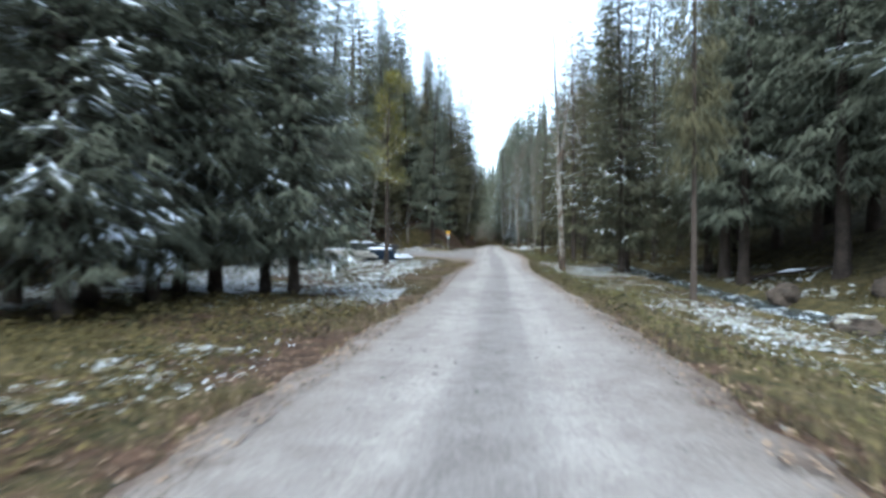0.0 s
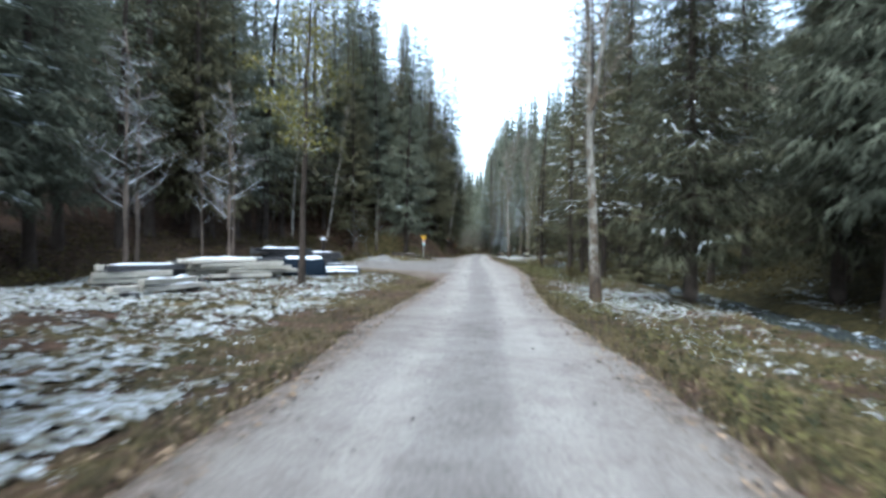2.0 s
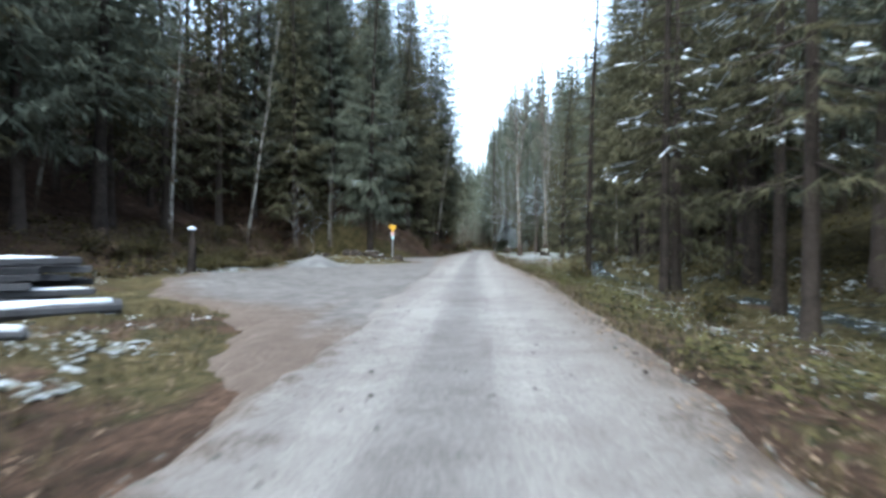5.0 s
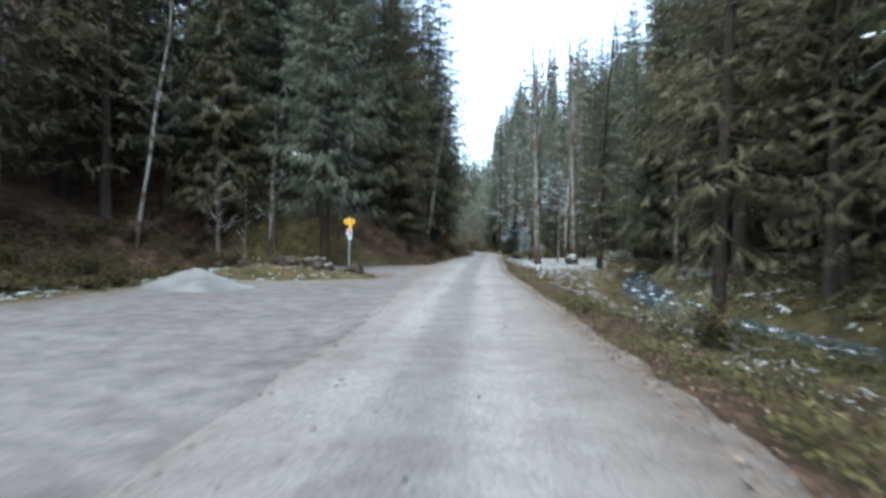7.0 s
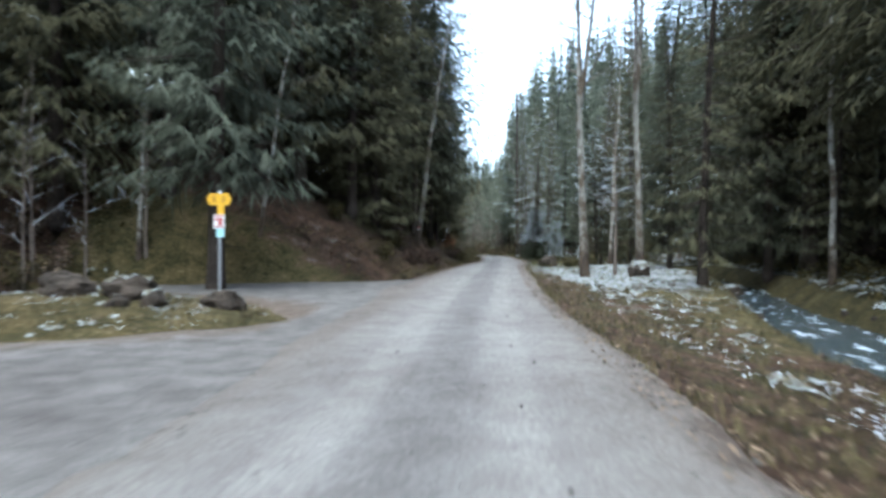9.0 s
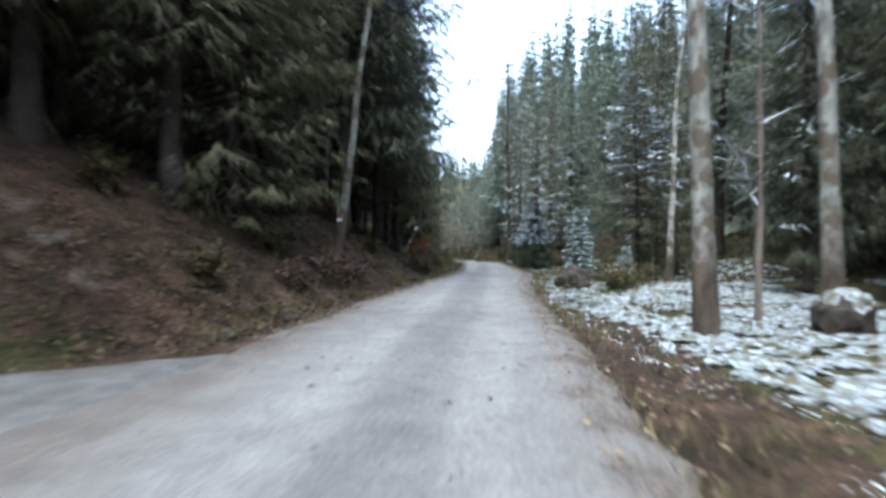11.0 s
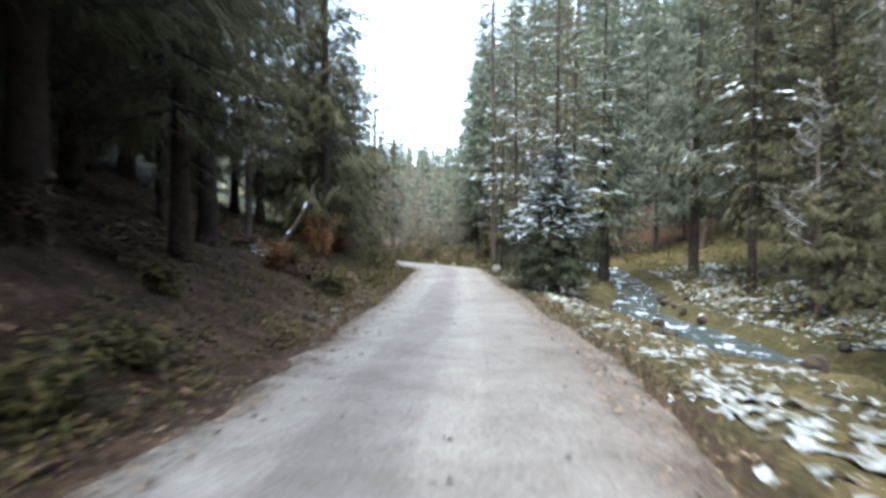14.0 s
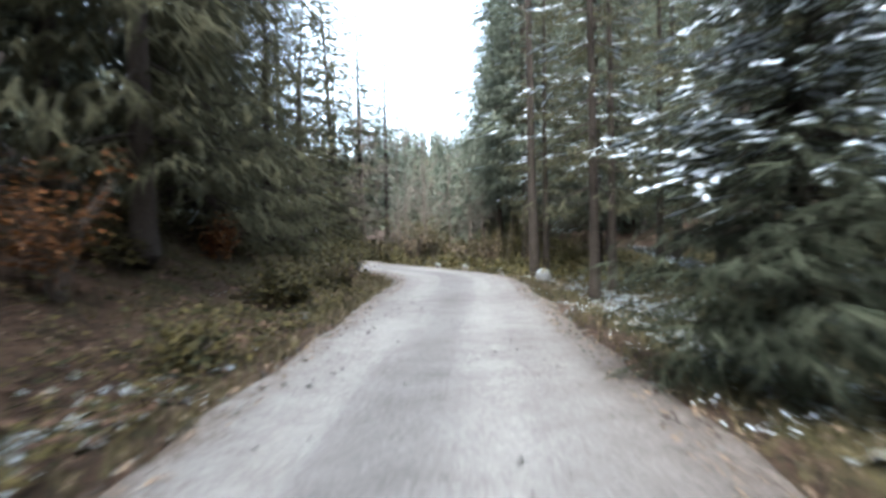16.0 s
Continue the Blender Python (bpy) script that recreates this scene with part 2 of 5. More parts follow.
def water_material():
    m, n, l, b = material("stream_water", 0.08, 0.5)
    c = n.new("ShaderNodeTexCoord")
    mp = n.new("ShaderNodeMapping")
    mp.inputs["Scale"].default_value = (1.7, 0.8, 1)
    l.new(c.outputs["Object"], mp.inputs[0])
    foam = noise_node(n, l, 1.3, 6, 0.7, vec=mp.outputs[0])
    mask = ramp(n, l, foam, [(0.55, (0, 0, 0)), (0.68, (1, 1, 1))])
    l.new(mix(n, l, mask, (0.035, 0.045, 0.05), (0.5, 0.56, 0.61)), b.inputs["Base Color"])
    l.new(ramp(n, l, foam, [(0.55, (0.07, 0.07, 0.07)), (0.66, (0.6, 0.6, 0.6))]), b.inputs["Roughness"])
    bump(n, l, b, noise_node(n, l, 5, 5), 0.6, 0.06)
    return m


def thin_snow_material():
    m, n, l, b = material("thin_snow", 0.65, 0.25)
    mid, fine = noise_node(n, l, 7, 6, 0.65), noise_node(n, l, 30, 6, 0.8)
    white = ramp(n, l, mid, [(0.3, (0.17, 0.1997, 0.2295)), (0.7, (0.425, 0.4675, 0.51))])
    turf = ramp(n, l, fine, [(0.3, (0.0216, 0.02016, 0.01008)), (0.7, (0.1224, 0.1008, 0.0504))])
    bare = maths(n, l, "ADD", maths(n, l, "MULTIPLY", mid, 0.5), maths(n, l, "MULTIPLY", fine, 0.5))
    l.new(mix(n, l, ramp(n, l, bare, [(0.46, (1, 1, 1)), (0.58, (0, 0, 0))]), white, turf), b.inputs["Base Color"])
    bump(n, l, b, bare, 0.9, 0.06)
    return m


MAT["thin_snow"] = thin_snow_material()
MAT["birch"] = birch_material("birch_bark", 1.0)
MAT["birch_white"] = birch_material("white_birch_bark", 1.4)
MAT["ground"] = ground_material()
MAT["road"] = road_material("gravel_road", True)
MAT["gravel"] = road_material("gravel_yard", False)
MAT["water"] = water_material()

# ---------------------------------------------------------------- mesh helpers


def mesh_of(name, verts, faces, mat, smooth=False):
    me = bpy.data.meshes.new(name)
    me.from_pydata(verts, [], faces)
    me.materials.append(mat)
    if smooth:
        me.shade_smooth()
    return me


def part(name, data, parent, label="", loc=None):
    ob = new(name, data)
    ob.parent = parent
    if loc is not None:
        ob.matrix_basis = loc
    if label:
        ob["label"] = label
    return ob


def bm_mesh(name, bm, mat, smooth=False):
    me = bpy.data.meshes.new(name)
    bm.to_mesh(me)
    bm.free()
    me.materials.append(mat)
    if smooth:
        me.shade_smooth()
    return me


def table(x, *pairs):
    """The value at x on a line drawn through the pairs."""
    if x <= pairs[0][0]:
        return pairs[0][1]
    for (a, p), (b, q) in zip(pairs, pairs[1:]):
        if x <= b:
            return p + (q - p) * (x - a) / (b - a)
    return pairs[-1][1]


def step(a, b, v):
    t = min(1.0, max(0.0, (v - a) / (b - a)))
    return t * t * (3 - 2 * t)


def lump(x, y, s, seed=0.0):
    return noise.noise((x * s + seed, y * s - seed, seed * 0.7))


# ---------------------------------------------------------------- lie of the land
@functools.lru_cache(maxsize=20000)
def road_z(y):
    return table(y, (-60, 0), (0, 0), (10, -0.1), (20, -0.16), (30, -0.13), (40, 0.0), (50, 0.05), (60, 0.01), (75, 0.02), (85, 0.14),
                 (95, 0.22), (102, 0.17), (108, 0.07), (113, 0.0), (128, 0.0), (132, 0.0), (135, 0.05), (138, 0.2), (142, 0.45), (150, 0.9), (175, 1.8), (260, 3.0))


@functools.lru_cache(maxsize=20000)
def road_left(y):
    return table(y, (-60, -2.2), (0, -2.18), (8, -2.1), (15, -1.9), (25, -2.08), (28, -2.0), (31, -1.85), (35, -1.7), (42, -1.6), (50, -1.8), (62, -2.2), (72, -2.9), (80, -3.4), (85, -3.2),
                 (91, -2.75), (95, -2.4), (100, -2.05), (106, -1.95), (110, -2.1), (115, -2.2), (120, -2.4), (125, -2.55), (128, -2.7), (130, -3.1), (132, -3.9),
                 (134, -5.6), (137, -10.0), (142, -17.5), (152, -31.0), (260, -140.0))


@functools.lru_cache(maxsize=20000)
def road_right(y):
    return table(y, (-60, 2.1), (0, 2.1), (10, 2.2), (20, 2.02), (28, 1.67), (34, 1.82), (40, 2.15), (54, 2.15), (58, 1.98), (60, 1.93), (65, 1.7), (70, 1.45), (75, 1.2), (80, 1.07),
                 (91, 1.05), (95, 1.1), (100, 1.5), (105, 1.85), (110, 1.75), (115, 1.58), (120, 1.25), (125, 1.0), (128, 0.9), (130, 0.4), (132, -0.6),
                 (134, -2.2), (137, -5.0), (142, -11.0), (152, -23.5), (260, -132.0))


@functools.lru_cache(maxsize=20000)
def stream_x(y):
    return table(y, (-60, 10), (0, 8.8), (15, 8.6), (27, 8.8), (45, 9.2), (57, 8.6), (66, 6.4), (72, 6.9), (80, 8.2), (88, 10.2), (97, 11.0), (104, 8.2), (108, 5.6), (112, 5.6),
                 (117, 5.4), (124, 7.5), (135, 9.5), (170, 9.0), (260, 0.0))


@functools.lru_cache(maxsize=20000)
def stream_half(y):
    return table(y, (-60, 1.25), (50, 1.25), (60, 1.65), (76, 1.65), (84, 1.25), (100, 1.15), (105, 0.95), (118, 0.95), (130, 1.2), (260, 1.25))


def yard(x, y):
    """Below 0 inside the gravel pull-out on the left of the road."""
    far = table(y, (36, -1.6), (40, -2.4), (45, -4.4), (47.7, -7.9), (52, -10.2), (56, -11.4), (61, -10.9), (66, -11.2), (69, -11.8), (72, -13.0), (76, -14.0), (79, -13.5), (82.2, -5.2), (83.5, -3.3))
    island = ((x + 9.3) / 4.9) ** 2 + ((y - 72.7) / 3.5) ** 2
    inside = max(far - x, x - (road_left(y) + 0.9), 36.0 - y, y - 83.5)
    return max(inside, 1.1 * (1.0 - island) * 2.2)


def land(x, y):
    z0 = road_z(y)
    le, ri = road_left(y), road_right(y)
    if le <= x <= ri:
        return z0 - 0.12
    if x < le:
        d = le - x
        z = z0 - 0.08 - 0.1 * step(0.0, 1.2, d) + 0.05 * step(1.5, 4.0, d)
        # foot of the left hillside
        foot = table(y, (-60, 17), (0, 17), (30, 15.5), (45, 13.5), (58, 11.5), (72, 11.5), (79, 10.0), (82.5, 2.2), (86, 0.55), (95, 0.45), (104, 0.6), (112, 0.8), (120, 0.7), (130, 0.6), (133, 1.5), (138, 5), (150, 8), (260, 8))
        rise = table(y, (-60, 0.3), (40, 0.36), (70, 0.5), (82, 0.55), (87, 0.74), (100, 0.72), (106, 0.55), (112, 0.45), (130, 0.42), (135, 0.2), (150, 0.42), (260, 0.42))
        e = max(0.0, d - foot)
        soft = min(e, 3.5) + 0.8 * max(0.0, e - 3.5) + 0.35 * max(0.0, min(e, 28.0) - 10.0)
        z += rise * (soft - 0.45 * (1 - math.exp(-soft / 0.45)))
        isl = ((x + 9.3) / 4.9) ** 2 + ((y - 72.7) / 3.5) ** 2
        z += 0.52 * max(0.0, 1 - isl)
    else:
        d = x - ri
        sx = stream_x(y)
        bench = table(y, (-60, -0.35), (0, -0.35), (30, -0.25), (50, -0.3), (70, -0.3), (80, 0.0), (95, 0.05), (104, -0.2), (112, -0.4), (125, -0.3), (260, -0.5))
        z = z0 - 0.08 + bench * step(0.2, 3.0, d)
        c = x - sx
        bed = -0.95 - bench
        z += bed * (1 - step(0.36 * stream_half(y), 1.28 * stream_half(y) + 0.3 * lump(x, y, 0.8, 6.0), abs(c)))
        e = max(0.0, c - 1.8)
        rise = table(y, (-60, 0.42), (30, 0.42), (60, 0.36), (80, 0.28), (100, 0.22), (120, 0.25), (150, 0.3), (260, 0.4))
        z += rise * (e - 1.2 * (1 - math.exp(-e / 1.2)))
    if y > 145:
        z += 22.0 * step(148, 200, y) * step(-3, 9, x)
    z += 14.0 * step(190, 300, y) + 30.0 * step(260, 480, y)
    far = min(1.0, 0.15 * min(abs(x - le), abs(x - ri)))
    z += far * (0.13 * lump(x, y, 0.55) + 0.07 * lump(x, y, 1.5, 3.1)) + min(1.0, 0.03 * abs(x)) * 0.6 * lump(x, y, 0.09, 7.7)
    return z


def lines(spans):
    out = []
    for a, b, s in spans:
        out += list(np.arange(a, b, s))
    return out + [spans[-1][1]]


def build_ground():
    xs = lines([(-420, -120, 30), (-120, -40, 8), (-40, -17, 1.5), (-17, 15, 0.4), (15, 40, 1.5), (40, 120, 8), (120, 420, 30)])
    ys = lines([(-240, -40, 20), (-40, -4, 2), (-4, 132, 0.5), (132, 180, 2), (180, 300, 10), (300, 540, 20), (540, 900, 60)])
    verts = [(x, y, land(x, y)) for y in ys for x in xs]
    w = len(xs)
    faces = [(j * w + i, j * w + i + 1, (j + 1) * w + i + 1, (j + 1) * w + i) for j in range(len(ys) - 1) for i in range(w - 1)]
    me = mesh_of("ground", verts, faces, MAT["ground"], True)
    col = me.color_attributes.new("kind", "FLOAT_COLOR", "POINT")
    vals = []
    for x, y, z in verts:
        le, ri = road_left(y), road_right(y)
        litter = 0.0
        if x < le:
            litter = max(step(80, 86, y) * (1 - 0.6 * step(112, 126, y)), step(9.5, 12.5, le - x) * 0.9 * step(50, 60, y), step(12, 16, le - x) * 0.9)
            wide = table(y, (-60, 0.9), (28, 0.9), (34, 1.7), (44, 2.0), (48, 0.9), (260, 0.9))
            litter = max(litter, 0.7 * (1 - step(0.2, wide, le - x)), 0.5 + 0.9 * lump(x, y, 0.33, 4.0) if y < 60 else 0.0)
        else:
            litter = max(0.75 * (1 - step(0.25, 1.1, x - ri)), 0.8 * step(74, 79, y) * (1 - step(98, 103, y)) * (1 - step(1.0, 2.0, x - ri)), 0.55 * step(30, 50, y) * (1 - step(75, 85, y)) * (1 - step(2.0, 5.0, x - ri)))
        litter = max(litter, step(140, 150, y) * (1 - step(200, 240, y)))
        if x > ri and y < 78:
            litter = max(litter, 0.4 + 0.9 * lump(x, y, 0.4, 8.0))
        moss = step(-0.5, 2.0, x - stream_x(y)) * (1 - step(130, 145, y)) if x > 0 else 0.0
        moss = max(moss, step(200, 240, y))
        stone = 0.0
        if x < le and 82 < y < 90:
            stone = 0.3 * (1 - step(0.5, 3.0, abs(x + 7.0))) * (1 - step(0.8, 2.4, abs(y - 84.2)))
        vals += [litter, moss, stone, 1.0]
    col.data.foreach_set("color", vals)
    tagged(new("ground", me), "forest floor of brown leaf litter, moss and autumn turf", "ground", kind="structure")


def build_road():
    rng = random.Random(4)
    ys = lines([(-30, 145, 0.3), (145, 160, 1.5)])
    cols = 22
    verts, uvs, edges = [], [], []
    for y in ys:
        le = road_left(y) - 0.3 + 0.16 * lump(0, y, 0.9, 5) + 0.1 * lump(0, y, 3.1, 6)
        ri = road_right(y) + 0.3 + 0.16 * lump(0, y, 0.9, 8) + 0.1 * lump(0, y, 3.1, 9)
        track = table(y, (-60, -0.1), (0, -0.1), (10, 0.0), (28, 0.1), (45, -0.2), (55, -0.45), (70, -0.7), (80, -0.8), (95, -0.7), (105, -0.7), (112, -0.65), (120, -0.75), (128, -0.9), (130, -1.3), (132, -2.2), (134, -3.9), (137, -7.5), (142, -14.2), (152, -27), (200, -75))
        for k in range(cols + 1):
            f = k / cols
            x = le + (ri - le) * f
            u = x - track
            rut = -0.028 * math.exp(-((abs(u) - 0.78) / 0.28) ** 2)
            edge = min(f, 1 - f) * (ri - le)
            yardside = step(41, 46, y) * (1 - step(79, 83, y)) if f < 0.5 else 0.0
            z = road_z(y) + rut + 0.012 * lump(x, y, 1.3) + 0.008 * lump(x, y, 5.0) - (0.17 - 0.1 * yardside) * (1 - step(0.0, 0.45, edge))
            verts.append((x, y, z))
            uvs.append((u, y))
            edges.append((min(1.5, edge) + 1.2 * yardside, y))
    w = cols + 1
    faces = [(j * w + i, j * w + i + 1, (j + 1) * w + i + 1, (j + 1) * w + i) for j in range(len(ys) - 1) for i in range(cols)]
    me = mesh_of("road", verts, faces, MAT["road"], True)
    uv = me.uv_layers.new(name="across")
    rim = me.uv_layers.new(name="edge")
    for lp in me.loops:
        uv.data[lp.index].uv = uvs[lp.vertex_index]
        rim.data[lp.index].uv = edges[lp.vertex_index]
    tagged(new("road", me), "pale grey gravel forest road with two worn wheel tracks", "road", kind="structure")


def build_yard():
    s = 0.3
    verts, faces, at, rim = [], [], {}, []

    def vid(i, j):
        if (i, j) not in at:
            x, y = i * s, j * s
            d = yard(x, y) + 0.5 * lump(x, y, 0.8, 2)
            at[i, j] = len(verts)
            rim.append((min(1.5, -0.42 * yard(x, y)) * (0.25 + 0.75 * step(40, 52, y)) if x < road_left(y) - 0.8 else 1.2 * step(40, 48, y), y))
            verts.append((x, y, max(land(x, y), road_z(y) - 0.11) + 0.055 - 0.2 * step(-0.35, 0.25, d) + 0.008 * lump(x, y, 1.8)))
        return at[i, j]

    for i in range(int(-15 / s), int(-1 / s)):
        for j in range(int(35 / s), int(85 / s)):
            x, y = (i + 0.5) * s, (j + 0.5) * s
            if yard(x, y) + 0.5 * lump(x, y, 0.8, 2) < 0.2:
                faces.append((vid(i, j), vid(i + 1, j), vid(i + 1, j + 1), vid(i, j + 1)))
    me = mesh_of("gravel_pull_out", verts, faces, MAT["gravel"], True)
    uv = me.uv_layers.new(name="across")
    for lp in me.loops:
        uv.data[lp.index].uv = verts[lp.vertex_index][:2]
    border = me.uv_layers.new(name="edge")
    for lp in me.loops:
        border.data[lp.index].uv = rim[lp.vertex_index]
    tagged(new("pavement", me), "grey gravel pull-out beside the forest road", "gravel yard", kind="structure")


def build_water():
    ys = lines([(-30, 170, 0.4)])
    cols = 10
    verts = []
    for y in ys:
        cx, half = stream_x(y), stream_half(y) + 0.4 * lump(0, y, 0.3, 4) + 0.25 * lump(0, y, 1.1, 9)
        for k in range(cols + 1):
            x = cx + half * (2 * k / cols - 1)
            verts.append((x, y, road_z(y) - 0.74 + 0.05 * lump(x, y, 1.6, 2) + 0.03 * lump(x, y, 4.0, 5)))
    w = cols + 1
    faces = [(j * w + i, j * w + i + 1, (j + 1) * w + i + 1, (j + 1) * w + i) for j in range(len(ys) - 1) for i in range(cols)]
    tagged(new("water", mesh_of("water", verts, faces, MAT["water"], True)), "shallow stream with white rushing water", "stream", kind="structure")


build_ground()
build_road()
build_yard()
build_water()

# ---------------------------------------------------------------- trees


def tube(verts, faces, pts, radii, sides=5):
    """A tapered round limb through the points."""
    first = len(verts)
    for k, (p, r) in enumerate(zip(pts, radii)):
        a = Vector(pts[min(k + 1, len(pts) - 1)]) - Vector(pts[max(k - 1, 0)])
        q = a.to_track_quat("Z", "X")
        for s in range(sides):
            t = 2 * math.pi * s / sides
            v = Vector(p) + q @ Vector((r * math.cos(t), r * math.sin(t), 0))
            verts.append(tuple(v))
    for k in range(len(pts) - 1):
        for s in range(sides):
            a, b = first + k * sides + s, first + k * sides + (s + 1) % sides
            faces.append((a, b, b + sides, a + sides))
    faces.append(tuple(first + (len(pts) - 1) * sides + s for s in range(sides)))


def kite(verts, faces, base, along, side, width):
    """One flat tapering spray of needles, or a leaf."""
    n = len(verts)
    bx, by, bz = base
    mx, my, mz = bx + 0.45 * along[0], by + 0.45 * along[1], bz + 0.45 * along[2]
    verts.append(base)
    verts.append((mx + side[0] * width, my + side[1] * width, mz + side[2] * width))
    verts.append((bx + along[0], by + along[1], bz + along[2]))
    verts.append((mx - side[0] * width, my - side[1] * width, mz - side[2] * width))
    faces.append((n, n + 1, n + 2, n + 3))


def spike(verts, faces, base, along, side, width):
    """One thin pointed shoot."""
    n = len(verts)
    bx, by, bz = base
    verts.append((bx + side[0] * width, by + side[1] * width, bz + side[2] * width))
    verts.append((bx - side[0] * width, by - side[1] * width, bz - side[2] * width))
    verts.append((bx + along[0], by + along[1], bz + along[2]))
    faces.append((n, n + 1, n + 2))


def make_spruce(seed, h, base, radius, whorl_gap, per, twigs, snow, mat, label, dead=0.25, trunk_r=None, fine=0, lean=None, bare_low=0.0, load=1.0, droop=0.0, blunt=0.85, short=1.0):
    """A spruce: bark trunk with limbs, a crown of drooping needle sprays, snow on some of them. h and radius in metres."""
    rng = random.Random(seed)
    u = rng.uniform
    tv, tf, cv, cf, sv, sf = [], [], [], [], [], []
    r0 = trunk_r or 0.0085 * h + 0.03
    lean = lean or (u(-0.015, 0.015), u(-0.015, 0.015))
    levels = [0, 0.012, 0.04, 0.15, 0.35, 0.6, 0.85, 1.0]
    pts = [(lean[0] * h * t * t * 3, lean[1] * h * t * t * 3, h * t - (0.35 if t == 0 else 0)) for t in levels]
    rad = [r0 * 1.5, r0 * 1.25, r0 * 1.02, r0 * 0.86, r0 * 0.66, r0 * 0.42, r0 * 0.17, 0.012]
    tube(tv, tf, pts, rad, 9)

    def stem(z):
        t = z / h
        return lean[0] * h * t * t * 3, lean[1] * h * t * t * 3

    # short dead limbs under the crown
    z = base * dead + 0.6
    while z < base:
        a, ln = u(0, 6.28), u(0.3, 0.4 * radius)
        x0, y0 = stem(z)
        p1 = (x0 + ln * math.cos(a), y0 + ln * math.sin(a), z - 0.2 * ln)
        tube(tv, tf, [(x0, y0, z), p1], [0.018, 0.005], 3)
        z += u(0.12, 0.4)
    z = base
    while z < h * 0.985:
        f = (z - base) / (h - base)
        reach = radius * (1 - f) ** blunt * (0.72 + 0.28 * min(1.0, f * 6)) + 0.12
        turn = u(0, 6.28)
        n = max(3, int(per * (0.65 + 0.35 * (1 - f)) + u(-0.5, 0.8)))
        for k in range(n):
            az = turn + 6.283 * k / n + u(-0.35, 0.35)
            ln = reach * u(0.62, 1.12)
            zz = z + u(-0.3, 0.3) * whorl_gap
            up = 0.35 - 0.75 * (1 - f) ** 0.7 + u(-0.12, 0.12)
            curl = 0.16 + 0.1 * u(0, 1)
            ca, sa = math.cos(az), math.sin(az)
            x0, y0 = stem(zz)

            def spine(s):
                return x0 + ca * ln * s, y0 + sa * ln * s, zz + ln * (up * s * (1.25 - 0.35 * s) + curl * s * s * s)

            if ln > 0.8 and fine:
                tube(tv, tf, [spine(0), spine(0.5), spine(0.95)], [0.012 + 0.01 * ln, 0.012, 0.004], 3)
            elif ln > 1.4 and k % 2:
                tube(tv, tf, [spine(0), spine(0.8)], [0.012 + 0.01 * ln, 0.006], 3)
            loaded = u(0, 1) < (snow * min(1.4, 4.0 * max(0.0, f - bare_low)) if bare_low else snow * (0.6 + 0.5 * f))
            m = max(3, int(twigs * (0.45 + 0.55 * ln / radius)))
            for q in range(m):
                s = 0.12 + 0.88 * (q + u(0.1, 0.9)) / m
                bx, by, bz = spine(s)
                sd = -1 if q % 2 else 1
                ang = az + sd * u(0.45, 1.05) if s < 0.93 else az + u(-0.25, 0.25)
                tl = (0.42 * ln * (1.05 - 0.6 * s) + 0.18) * u(0.75, 1.25) * short
                dz = u(-0.55, -0.12) + 0.35 * f - droop * (1 - f) * u(0.3, 1.3)
                d = (math.cos(ang) * tl, math.sin(ang) * tl, dz * tl)
                sx, sy = -math.sin(ang), math.cos(ang)
                tilt = u(-0.6, 0.6)
                if fine:
                    # a thin spine of needles with side shoots
                    wd = (0.02 * tl + 0.009) * u(0.8, 1.3)
                    kite(cv, cf, (bx, by, bz), d, (sx, sy, tilt), wd)
                    for w in range(fine):
                        t = 0.2 + 0.7 * (w + u(0, 1)) / fine
                        g2 = ang + (1 if w % 2 else -1) * u(0.5, 1.0)
                        sl = tl * (0.55 - 0.3 * t) * u(0.6, 1.25)
                        spike(cv, cf, (bx + t * d[0], by + t * d[1], bz + t * d[2]), (math.cos(g2) * sl, math.sin(g2) * sl, (dz - u(0.0, 0.7)) * sl),
                             (-math.sin(g2), math.cos(g2), u(-0.7, 0.7)), 0.022 * sl + 0.0065)
                else:
                    wd = ((0.02 if twigs > 9 else 0.06) * tl + 0.013) * u(0.8, 1.3)
                    spike(cv, cf, (bx, by, bz), d, (sx, sy, tilt), wd)
                    for w in range(9 if twigs > 9 else 4):
                        t = 0.1 + 0.75 * u(0, 1)
                        g2 = ang + (1 if w % 2 else -1) * u(0.35, 1.0)
                        sl = tl * u(0.3, 0.6)
                        spike(cv, cf, (bx + t * d[0], by + t * d[1], bz + t * d[2]), (math.cos(g2) * sl, math.sin(g2) * sl, (dz - u(0.0, 0.8)) * sl), (-math.sin(g2), math.cos(g2), u(-0.9, 0.9)), wd * 0.85)
                if loaded and s > 0.3 and u(0, 1) < 0.8:
                    for _ in range(4 if load > 1.2 else 1):
                        c0 = u(0, 0.7) if load > 1.2 else u(0, 0.3)
                        c1 = u(0.2, 0.4) if load > 1.2 else u(0.4, 0.8)
                        kite(sv, sf, (bx + c0 * d[0], by + c0 * d[1], bz + c0 * d[2] + 0.03), (d[0] * c1, d[1] * c1, d[2] * c1), (sx * 0.8, sy * 0.8, (tilt * 1.4 if load > 1.2 else tilt * 0.4)), load * (0.023 * tl + 0.009) * u(0.5, 1.3))
                    if u(0, 1) < 0.5:
                        g2 = ang + u(-0.9, 0.9)
                        kite(sv, sf, (bx + 0.3 * d[0], by + 0.3 * d[1], bz + 0.3 * d[2] + 0.03), (math.cos(g2) * 0.32 * tl, math.sin(g2) * 0.32 * tl, 0.4 * dz * tl), (-math.sin(g2), math.cos(g2), u(-0.9, 0.9) if load > 1.2 else 0.0), load * (0.035 * tl + 0.011) * u(0.6, 1.2))
